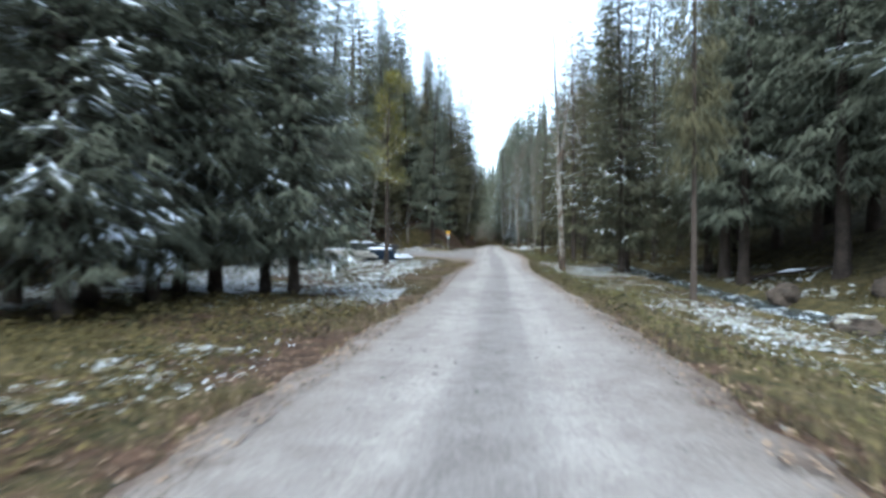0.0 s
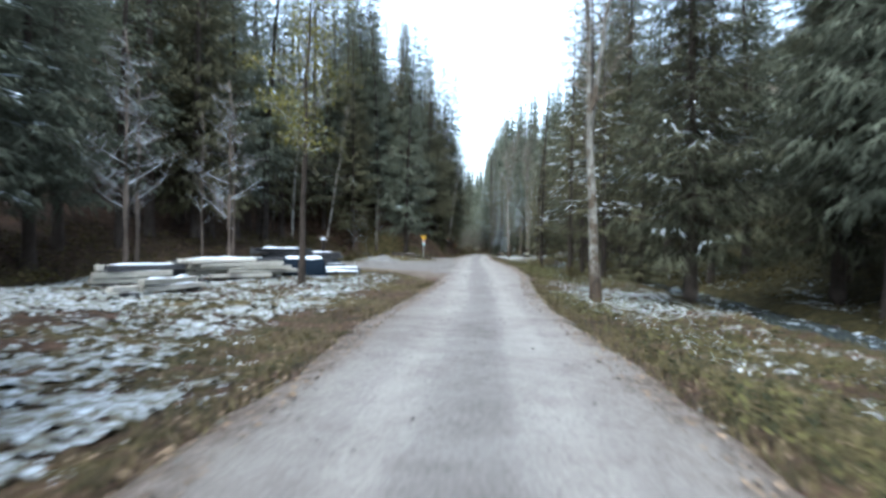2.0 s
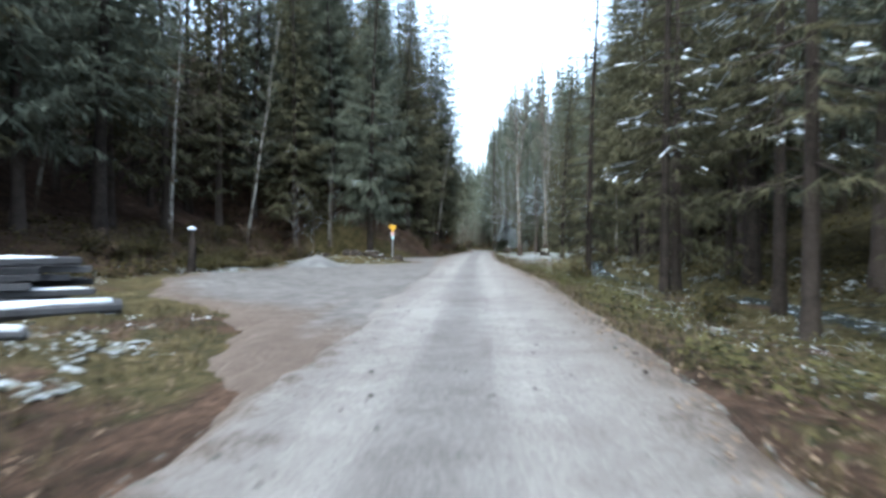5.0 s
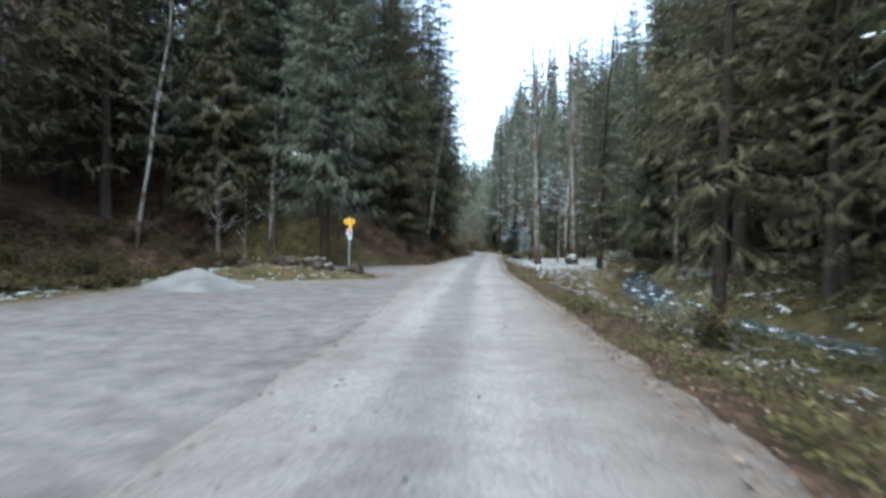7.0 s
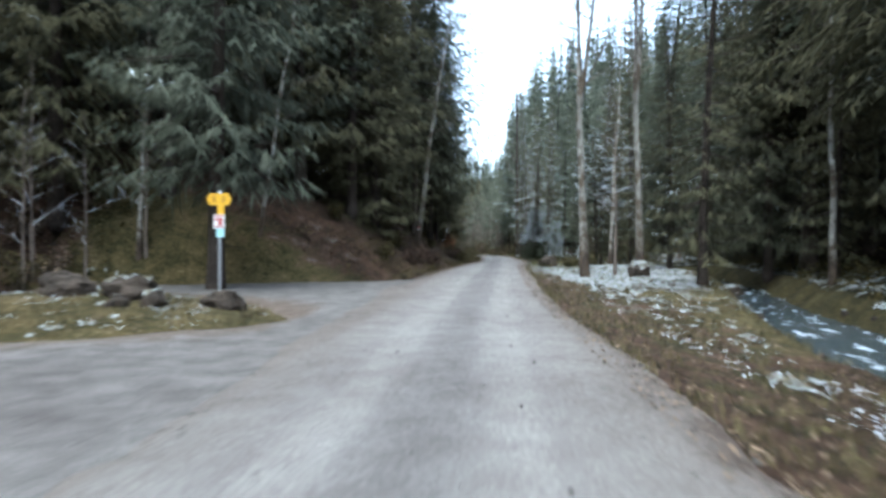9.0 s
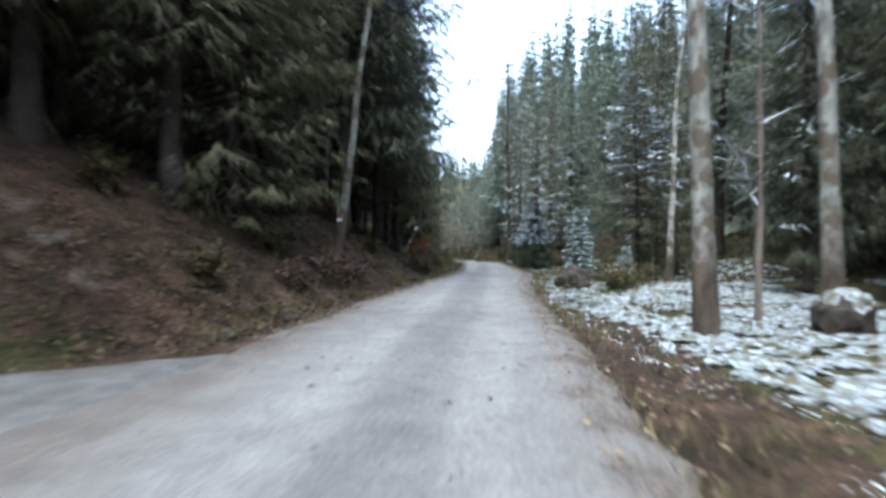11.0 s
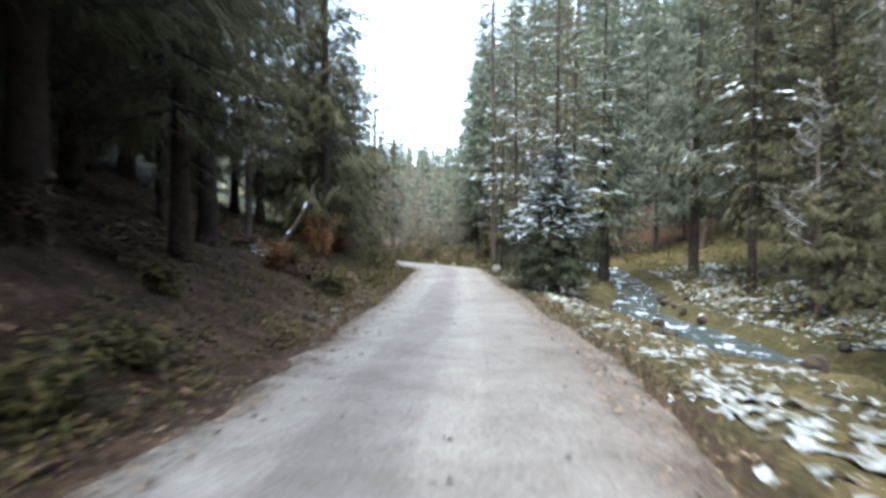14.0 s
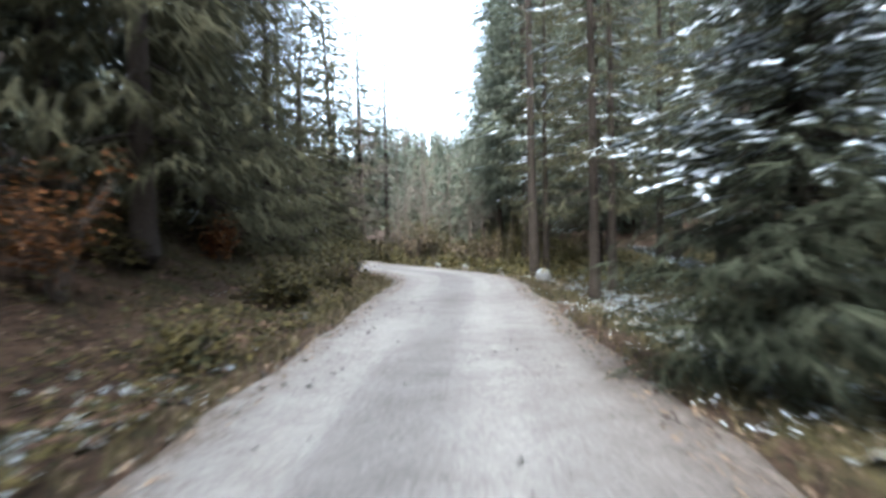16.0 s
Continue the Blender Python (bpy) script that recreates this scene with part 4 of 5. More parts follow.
def scatter(seed, count, spot, kinds, gap, group):
    rng = random.Random(seed)
    made = tries = 0
    while made < count and tries < count * 30:
        tries += 1
        p = spot(rng)
        if p is None:
            continue
        x, y, lo, hi = p
        if any((x - a) ** 2 + (y - b) ** 2 < gap * gap for a, b in TAKEN):
            continue
        if abs(x + 17.3 - 0.16 * (74.6 - y)) < 2.6 and 60 < y < 74.6:
            # a gap in front of the white birch
            continue
        deep = x < min(-19.0, road_left(y) - 9.5) or x > stream_x(y) + 6 or (x < -19 and y < 50)
        kind = rng.choice(kinds)
        if deep:
            kind = {"tall_olive": "back_olive", "tall_olive_b": "back_olive", "mid_snowy": "back_snowy", "mid_snowy_b": "back_snowy"}.get(kind, "back_dark")
            if x < -21 and 25 < y < 130 and rng.random() < 0.35:
                kind = "high_crown"
        tree_at(kind, x, y, rng.uniform(lo, hi), None, rng.uniform(0.9, 1.15), group)
        made += 1


def left_hill(rng):
    y = rng.uniform(48, 128)
    near = -18.0 if y < 78 else road_left(y) - 4.0
    if (y < 66 or y > 84) and rng.random() < (0.35 if y < 66 else 0.55):
        return None
    return near - 17 * rng.random() ** 1.25, y, 25, 31


def left_meadow(rng):
    return rng.uniform(-29, -16.5), rng.uniform(2, 52), 20, 26


def right_hill(rng):
    y = rng.uniform(4, 128)
    if y > 100 and rng.random() < 0.5:
        return None
    clear = 5.0 if 60 < y < 92 or y < 34 else 2.8
    return stream_x(y) + clear + 16 * rng.random() ** 1.3, y, 20, 27


def right_verge(rng):
    y = rng.uniform(47, 58)
    return road_right(y) + rng.uniform(3.5, 5.5), y, 15, 22


scatter(5, 92, left_hill, ["tall_dark", "tall_olive", "tall_olive", "tall_dark_b"], 2.4, "spruces of the left hillside")
scatter(6, 28, left_meadow, ["tall_dark", "mid_snowy_b", "mid_snowy", "tall_dark"], 2.8, "spruces behind the meadow")
scatter(7, 44, right_hill, ["mid_snowy_b", "mid_snowy", "tall_dark", "tall_olive", "mid_snowy_b"], 2.3, "spruces of the right hillside")
def beyond_stream(rng):
    return rng.uniform(9.5, 32), rng.uniform(131, 162), 16, 22


scatter(9, 26, beyond_stream, ["back_snowy", "tall_olive", "back_dark"], 2.2, "spruces past the bend across the stream")
scatter(8, 3, right_verge, ["mid_snowy_b", "mid_snowy"], 2.5, "spruces along the stream")


def build_far_woods():
    """Wooded valley sides in the distance and behind the start, too many trees to count."""
    rng = random.Random(40)
    v, f = [], []
    for n in range(1120):
        side = rng.random()
        if n >= 960:
            x, y, lo = rng.uniform(-50, 14), rng.uniform(290, 480), 15
        elif n >= 820:
            x, y, lo = rng.uniform(21, 62), rng.uniform(85, 190), 17
        elif n >= 760:
            x, y, lo = rng.uniform(-58, -22), rng.uniform(128, 160), 20
        elif side < 0.15:
            x, y, lo = rng.uniform(-58, -21), rng.uniform(120, 150), 20
        elif side < 0.22:
            x, y, lo = rng.uniform(-110, -62), rng.uniform(-10, 300), 18
        elif side < 0.28:
            x, y, lo = rng.uniform(19, 34), rng.uniform(60, 150), 18
        elif side < 0.4:
            x, y, lo = rng.uniform(30, 110), rng.uniform(-10, 300), 18
        elif side < 0.5:
            x, y, lo = rng.choice((rng.uniform(-70, -22), rng.uniform(4, 70))), rng.uniform(205, 330), 18
        elif side < 0.68:
            x, y, lo = rng.uniform(-26, 2), rng.uniform(192, 250), 9
        elif side < 0.93:
            x, y, lo = rng.uniform(0.5, 40), rng.uniform(152, 215), 20
        elif side < 0.978:
            x, y, lo = rng.uniform(-22, 0), rng.uniform(148, 188), 5.5
        else:
            # a few unseen trees behind the start, added to close off the light there
            x, y, lo = rng.choice((-1, 1)) * rng.uniform(6, 30), rng.uniform(-45, -10), 16
        z, h, r = land(x, y), rng.uniform(lo, lo * 1.4), min(1.0, 0.07 * lo) * rng.uniform(2.2, 3.3)
        for k in range(16):
            t = (k + rng.random()) / 16
            zz = z + h * (0.06 + 0.92 * t)
            for q in range(6):
                a = 6.283 * (q + rng.random()) / 6
                rr = (r * (1 - t) ** 0.8 + 0.12) * rng.uniform(0.6, 1.15)
                kite(v, f, (x, y, zz), (math.cos(a) * rr, math.sin(a) * rr, -rng.uniform(0.15, 0.6) * rr - 0.2), (-math.sin(a), math.cos(a), rng.uniform(-0.4, 0.4)), 0.15 * rr + 0.09)
        first = len(v)
        for q in range(3):
            a = 2.094 * q
            v += [(x + 0.2 * math.cos(a), y + 0.2 * math.sin(a), z - 0.3), (x + 0.05 * math.cos(a), y + 0.05 * math.sin(a), z + 0.9 * h)]
        f += [(first, first + 2, first + 3, first + 1), (first + 2, first + 4, first + 5, first + 3), (first + 4, first, first + 1, first + 5)]
    ob = new("far_woods", mesh_of("far_woods", v, f, MAT["needles"]))
    tagged(ob, "dense dark spruce woods on the distant valley sides", "forest", kind="stuff")


build_far_woods()

# ---------------------------------------------------------------- stones, heap, timber, guidepost


def boulder(name, x, y, size, seed, label, category, mat="rock", snow=0.0, sink=0.25, turn=0.0, group=""):
    """A rough stone of the given width, depth and height, with an optional cap of snow."""
    rng = random.Random(seed)
    off = rng.uniform(0, 50)

    def shell(cap):
        bm = bmesh.new()
        bmesh.ops.create_icosphere(bm, subdivisions=4 if size[0] > 0.7 else 3, radius=1.0)
        for v in bm.verts:
            n = v.co.normalized()
            k = 1 + 0.38 * noise.noise((n.x * 1.3 + off, n.y * 1.3, n.z * 1.3)) + 0.16 * noise.noise((n.x * 4 + off, n.y * 4, n.z * 4))
            q = Vector((round(n.x * 2.2) / 2.2, round(n.y * 2.2) / 2.2, round(n.z * 2.2) / 2.2))
            c = (n * 0.55 + q * 0.45) * k
            v.co = Vector((c.x * size[0] / 2, c.y * size[1] / 2, c.z * size[2] * 0.6))
        if cap:
            keep = 0.3 + 0.18 * (1 - cap)
            gone = [v for v in bm.verts if v.co.z < size[2] * keep * (0.85 + 0.9 * noise.noise((v.co.x * 5 + off, v.co.y * 5, 1)))]
            bmesh.ops.delete(bm, geom=gone, context="VERTS")
            for v in bm.verts:
                v.co = v.co * 1.0 + Vector((0, 0, 0.022 + 0.03 * noise.noise((v.co.x * 7, v.co.y * 7, off))))
        return bm

    top = tagged(new(name), label, category, group)
    top.matrix_basis = pose(x, y, land(x, y) + size[2] * (0.5 - sink), 0, 0, turn)
    part("stone", bm_mesh("stone", shell(0), MAT[mat], True), top)
    if snow:
        part("snow_cap", bm_mesh("snow_cap", shell(snow), MAT["thin_snow"], True), top, "thin cap of wet snow")
    return top


boulder("boulder", 5.3, 85.7, (0.85, 0.75, 0.85), 7, "large dark boulder with thick snow beside the birch", "boulder", "rock_brown", 0.55, 0.3, 40)
boulder("boulder", 2.3, 93.8, (0.95, 0.75, 0.78), 5, "brown boulder half buried in snow by the road", "boulder", "rock_brown", 0, 0.3, 15)
rng = random.Random(61)
g = "stones in the stream"
for k in range(74):
    y = rng.choice((rng.uniform(6, 32), rng.uniform(60, 84), rng.uniform(101, 120), rng.uniform(101, 120)))
    x = stream_x(y) + rng.uniform(-1.7, 1.7)
    s = 0.16 + 0.32 * rng.random() ** 1.6
    boulder("boulder", x, y, (s, s * rng.uniform(0.6, 1), s * rng.uniform(0.5, 0.8)), 100 + k, "wet grey stone in the stream" if k % 4 else "grey stream stone with a cap of snow",
            "stone", "rock_brown", 0 if k % 4 else 0.5, 0.3, rng.uniform(0, 360), g)
boulder("boulder", 7.6, 13.2, (1.3, 0.9, 0.5), 23, "large stone with thick snow on top beside the stream", "boulder", "rock_brown", 0.5, 0.3, 30)
boulder("boulder", 6.9, 10.2, (0.8, 0.6, 0.34), 11, "stone with snow on top beside the stream", "boulder", "rock_brown", 0.35, 0.35, 80)
for k, (x, y, s) in enumerate(((-7.3, 72.6, 1.0), (-8.3, 72.2, 0.8), (-9.0, 72.9, 0.9), (-6.6, 72.2, 0.6), (-10.2, 72.0, 0.6), (-5.7, 73.2, 0.8), (-6.9, 71.6, 0.4), (-11.5, 72.4, 0.5))):
    boulder("boulder", x, y, (s, s * 0.7, s * 0.55), 20 + k, "dark stone with snow on the grassy mound" if k % 3 == 0 else "dark mossy stone on the grassy mound", "stone", "rock_brown", 0.1 if k % 3 == 0 else 0, 0.3, 40 * k, "stones on the mound")
for k, (x, y, s) in enumerate(((1.5, 128.6, 0.42), (0.35, 131.6, 0.28), (-0.9, 133.4, 0.26), (-2.0, 134.6, 0.26))):
    boulder("guard_stone", x, y, (s, s * 0.7, s * 0.8), 30 + k, "pale kerb stone with snow at the bend", "stone", "gravel_loose", 1.0, 0.1, 70 * k, "guard stones at the bend")
for k, (x, y, s) in enumerate(((-6.0, 93.6, 0.6), (-5.6, 92.0, 0.4), (-3.9, 84.6, 0.35), (-3.6, 86.4, 0.3), (-2.9, 97.5, 0.35), (-3.1, 109.5, 0.35), (4.2, 99.0, 0.8), (8.9, 86.0, 0.9), (9.8, 21.0, 1.2), (12.0, 19.0, 1.0))):
    boulder("boulder", x, y, (s, s * 0.8, s * 0.6), 50 + k, "mossy dark stone lying on the forest floor", "stone", "rock_brown", 0.5 if x > 5 and y > 50 else 0, 0.25, 55 * k)


def gravel_heap():
    v, f = [], []
    n, m = 26, 40
    for i in range(n + 1):
        for j in range(m):
            r, a = i / n, 6.283 * j / m
            rr = r * (2.05 + 0.35 * noise.noise((math.cos(a) * 1.2, math.sin(a) * 1.2, 3)))
            x, y = -8.9 + rr * math.cos(a) * 1.1, 65.4 + rr * math.sin(a) * 0.9
            z = land(x, y) + 0.05 + 0.68 * max(0, 1 - r) ** 1.0 - 0.12 * r + 0.05 * lump(x, y, 2.2) * (1 - r) + 0.02 * lump(x, y, 8)
            v.append((x, y, z))
    for i in range(n):
        for j in range(m):
            f.append((i * m + j, (i + 1) * m + j, (i + 1) * m + (j + 1) % m, i * m + (j + 1) % m))
    tagged(new("spoil_mound", mesh_of("gravel_heap", v, f, MAT["gravel_loose"], True)), "heap of grey gravel at the edge of the pull-out", "gravel heap")


gravel_heap()


def box(name, size, mat, bevel=0.012, wave=0.0, seed=0):
    bm = bmesh.new()
    bmesh.ops.create_cube(bm, size=1)
    bmesh.ops.scale(bm, vec=size, verts=bm.verts)
    bmesh.ops.bevel(bm, geom=bm.edges[:], offset=bevel, segments=1, affect="EDGES")
    if wave:
        bmesh.ops.subdivide_edges(bm, edges=[e for e in bm.edges if e.calc_length() > 0.3], cuts=6, use_grid_fill=True)
        for v in bm.verts:
            v.co += Vector((0, 0, wave * noise.noise((v.co.x * 2 + seed, v.co.y * 2, v.co.z))))
    return bm_mesh(name, bm, MAT[mat])


def log_mesh(length, r, seed, mat="timber_dark"):
    v, f = [], []
    tube(v, f, [(0, 0, 0), (length * 0.33, 0.02, 0.01), (length * 0.66, -0.01, 0), (length, 0, 0)], [r, r * 1.02, r * 0.97, r * 0.93], 10)
    f.append(tuple(range(9, -1, -1)))
    return mesh_of("log", v, f, MAT[mat], False)


def snow_ridge(length, width, high, off):
    """A low uneven ridge of snow lying along a board."""
    v, f = [], []
    n, m = max(8, int(length / 0.12)), 6
    for i in range(n + 1):
        t = i / n
        fade = min(1.0, 6 * t, 6 * (1 - t))
        w = width * (0.5 + 0.35 * fade) * (1 + 0.5 * noise.noise((t * length * 1.6 + off, 0.3, 1)))
        h = high * fade * max(0.08, 0.75 + 1.1 * noise.noise((t * length * 1.3 + off, 4.0, 2)))
        for j in range(m + 1):
            a = math.pi * j / m
            v.append(((t - 0.5) * length, 0.5 * w * math.cos(a) + 0.02 * noise.noise((t * length * 3 + off, 9.0, 4)), h * math.sin(a) ** 0.7))
    for i in range(n):
        for j in range(m):
            k = i * (m + 1) + j
            f.append((k, k + m + 1, k + m + 2, k + 1))
    return mesh_of("snow_strip", v, f, MAT["snow"], True)


def timber_stack(x, y, turn, length, layers, wide, thick, mats, label, snow=0.7, seed=0, gap=0.02):
    """Sawn timber in layers on bearers, snow lying on the top boards."""
    rng = random.Random(seed)
    top = tagged(new("timber_stack"), label, "timber stack")
    top.matrix_basis = pose(x, y, land(x, y), 0, 0, turn)
    for bx in (-0.36, 0.36):
        part("bearer", box("bearer", (0.14, wide + 0.1, 0.16), "timber_dark"), top, loc=pose(bx * length, 0, 0.05))
    z = 0.13
    count = max(1, int(wide / 0.24))
    shared = {m: box("plank", (1.0, 0.21, thick), m) for m in set(mats)}
    for k in range(layers):
        keep = count if k < layers - 1 else max(1, count - 1)
        for j in range(keep):
            ln = length * rng.uniform(0.5, 1.05)
            m = rng.choice(mats)
            tilt, shift = rng.uniform(-0.08, 0.08), rng.uniform(-0.6, 0.6) * (1.1 * length - ln)
            yy = (j - (count - 1) / 2) * 0.245
            ob = part("plank", shared[m], top, loc=Matrix.LocRotScale((shift, yy, z + thick / 2), Euler((rng.uniform(-0.05, 0.05), rng.uniform(-0.02, 0.02), tilt)), (ln, 1, 1)))
            if k == layers - 1 and rng.random() < snow or (j == 0 and rng.random() < 0.35 * snow):
                me = snow_ridge(ln * rng.uniform(0.55, 0.98), 0.19, rng.uniform(0.04, 0.08), rng.uniform(0, 90))
                part("snow_strip", me, top, "ragged strip of snow", loc=pose(shift, yy, z + thick - 0.004, 0, 0, math.degrees(tilt)))
        z += thick + gap
    return top


timber_stack(-9.9, 36.6, 47, 4.4, 5, 1.3, 0.13, ["timber_pale", "timber_pale", "timber_pale", "timber_dark"], "stack of pale sawn timber with snow on the top boards", 0.9, 1)
timber_stack(-12.2, 34.0, 55, 3.6, 3, 1.0, 0.2, ["timber_pale", "timber_dark", "timber_pale"], "low stack of pale sawn beams in the meadow", 0.8, 2)
timber_stack(-9.5, 30.6, 78, 3.7, 2, 0.5, 0.17, ["timber_pale"], "two low rows of pale beams with snow on top", 0.9, 3)
timber_stack(-9.3, 44.6, 45, 3.4, 6, 1.3, 0.13, ["timber_dark"], "stack of dark weathered boards with snow on top", 1.0, 4)
timber_stack(-9.8, 41.6, 40, 2.8, 7, 1.1, 0.14, ["timber_dark"], "tall stack of dark weathered boards with snow on top", 1.0, 5)


def tarp_stack(x, y, turn):
    top = tagged(new("covered_stack"), "woodpile under a dark blue tarp with snow on top", "woodpile")
    top.matrix_basis = pose(x, y, land(x, y), 0, 0, turn)
    v, f = [], []
    nx, ny = 24, 16
    for i in range(nx + 1):
        for j in range(ny + 1):
            s, t = i / nx * 2 - 1, j / ny * 2 - 1
            e = max(abs(s), abs(t))
            z = 0.74 * (1 - max(0, (e - 0.86) / 0.14) ** 1.6) + 0.07 * (1 - t * t) + 0.03 * noise.noise((s * 3, t * 3, e * 4))
            g2 = 1 + 0.05 * max(0, e - 0.86) / 0.14
            v.append((s * 0.92 * g2 + 0.03 * noise.noise((s * 5, t * 5, 2)), t * 0.75 * g2, max(-0.02, z)))
    for i in range(nx):
        for j in range(ny):
            a = i * (ny + 1) + j
            f.append((a, a + ny + 1, a + ny + 2, a + 1))
    part("tarp", mesh_of("tarp", v, f, MAT["tarp"], True), top)
    v2 = [(p[0] * 0.96, p[1] * 0.96, p[2] + 0.045 + 0.03 * noise.noise((p[0] * 4, p[1] * 4, 0)) - (0.2 if p[2] < 0.66 else 0)) for p in v]
    part("snow_cap", mesh_of("snow_cap", v2, f, MAT["snow"], True), top, "cap of wet snow")
    for k, bz in enumerate((0.12, 0.34, 0.56)):
        for q in range(5):
            part("log", STOCKLOG[(k + q) % 2], top, loc=pose(-0.8 + 0.4 * q - 0.1 * (k % 2) + 0.1, -0.62, bz, 0, 0, 90))
    return top


STOCKLOG = [log_mesh(1.2, 0.105, 1, "timber_dark"), log_mesh(1.2, 0.095, 2, "bark")]
tarp_stack(-8.0, 39.4, 24)
for k, (x, y, t, ln, r) in enumerate(((-8.9, 42.7, 45, 3.2, 0.16), (-7.4, 40.8, 60, 1.4, 0.1), (-7.1, 41.5, 20, 1.2, 0.09))):
    ob = tagged(new("log"), "dark felled log with snow along its top", "log", "loose logs by the timber")
    ob.matrix_basis = pose(x, y, land(x, y) + r * 0.9, 0, 0, t)
    part("trunk", log_mesh(ln, r, k), ob)
    v, f = [], []
    tube(v, f, [(0.05, 0, 0.05), (ln * 0.5, 0.01, 0.06), (ln * 0.95, 0, 0.05)], [r * 0.86, r * 0.9, r * 0.8], 8)
    part("snow_cap", mesh_of("snow_cap", v, f, MAT["snow"], True), ob, "snow along the top")


def guidepost(x, y):
    top = tagged(new("guidepost"), "hiking guidepost with yellow boards on a steel post", "signpost")
    top.matrix_basis = pose(x, y, land(x, y), 0, 0, 4)
    v, f = [], []
    tube(v, f, [(0, 0, -0.3), (0, 0, 1.0), (0, 0, 2.46)], [0.03, 0.03, 0.03], 12)
    part("post", mesh_of("post", v, f, MAT["metal"], True), top)
    v, f = [], []
    tube(v, f, [(0, 0, 2.46), (0, 0, 2.49), (0, 0, 2.51)], [0.036, 0.034, 0.012], 12)
    part("cap", mesh_of("cap", v, f, MAT["sign_dark"], True), top)

    def board(sign, z, w, h):
        """An arrow-ended board beside the post."""
        bm = bmesh.new()
        pts = [(0.0, -h / 2), (w - 0.06, -h / 2), (w, 0), (w - 0.06, h / 2), (0.0, h / 2)]
        lo = [bm.verts.new((sign * a, -0.05, b)) for a, b in pts]
        hi = [bm.verts.new((sign * a, -0.036, b)) for a, b in pts]
        bm.faces.new(lo)
        bm.faces.new(list(reversed(hi)))
        for k in range(5):
            bm.faces.new((lo[k], hi[k], hi[(k + 1) % 5], lo[(k + 1) % 5]))
        bmesh.ops.recalc_face_normals(bm, faces=bm.faces)
        b = part("board", bm_mesh("board", bm, MAT["sign_yellow"]), top, loc=pose(0, 0, z))
        for k, (zz, a, ln) in enumerate(((0.055, 0.05, 0.13), (0.0, 0.05, 0.1), (-0.055, 0.05, 0.12))):
            if h > 0.2:
                part("line", box("line", (ln, 0.004, 0.018), "sign_dark", 0.001), b, "dark printed line", loc=pose(sign * (a + ln / 2), -0.0535, zz))

    board(-1, 2.28, 0.26, 0.25)
    board(1, 2.28, 0.27, 0.25)
    part("yellow_plate", box("plate", (0.14, 0.012, 0.24), "sign_yellow", 0.003), top, loc=pose(0.04, -0.043, 2.03))
    p = part("warning_plate", box("plate", (0.24, 0.012, 0.3), "sign_white", 0.003), top, "white plate with a red picture", loc=pose(0.0, -0.046, 1.8))
    for k, (w, h, z) in enumerate(((0.2, 0.025, 0.12), (0.2, 0.025, -0.11))):
        part("red_bar", box("bar", (w, 0.004, h), "sign_red", 0.001), p, loc=pose(0, -0.0085, z))
    part("red_field", box("bar", (0.09, 0.004, 0.16), "sign_red", 0.001), p, loc=pose(0.03, -0.0085, 0.0))
    part("red_field", box("bar", (0.05, 0.004, 0.07), "sign_red", 0.001), p, loc=pose(-0.06, -0.0085, 0.05))
    part("teal_plate", box("plate", (0.17, 0.012, 0.18), "sign_teal", 0.003), top, "small teal and white plate", loc=pose(0.03, -0.043, 1.55))


guidepost(-6.15, 73.9)


def waymark():
    ob = tagged(new("waymark"), "red and white painted trail mark on the birch", "trail mark")
    ob.matrix_basis = pose(-5.0, 94.6, land(-5.0, 94.6), 0, 0, 0)
    for name, mat, z in (("red_stripe", "sign_red", 1.02), ("white_stripe", "sign_white", 0.93)):
        v, f = [], []
        for k in range(9):
            a = -2.2 + 1.2 * k / 8
            for zz in (z - 0.035, z + 0.035):
                v.append((0.142 * math.cos(a) + 0.14 * zz, 0.142 * math.sin(a), zz))
        for k in range(8):
            f.append((2 * k, 2 * k + 2, 2 * k + 3, 2 * k + 1))
        part(name, mesh_of(name, v, f, MAT[mat]), ob)


waymark()


def stub(x, y, h):
    ob = tagged(new("dead_stub"), "broken dead tree stub with snow on top", "dead tree")
    ob.matrix_basis = pose(x, y, land(x, y))
    v, f = [], []
    tube(v, f, [(0, 0, -0.2), (0.02, 0, 0.3), (0.05, 0.02, h * 0.6), (0.03, 0.03, h)], [0.24, 0.19, 0.16, 0.12], 9)
    part("trunk", mesh_of("trunk", v, f, MAT["bark"], True), ob)
    v, f = [], []
    tube(v, f, [(0.03, 0.03, h - 0.02), (0.03, 0.03, h + 0.07), (0.03, 0.03, h + 0.13)], [0.17, 0.16, 0.05], 9)
    part("snow_cap", mesh_of("snow_cap", v, f, MAT["snow"], True), ob, "cap of snow")


stub(-12.6, 59.0, 1.9)


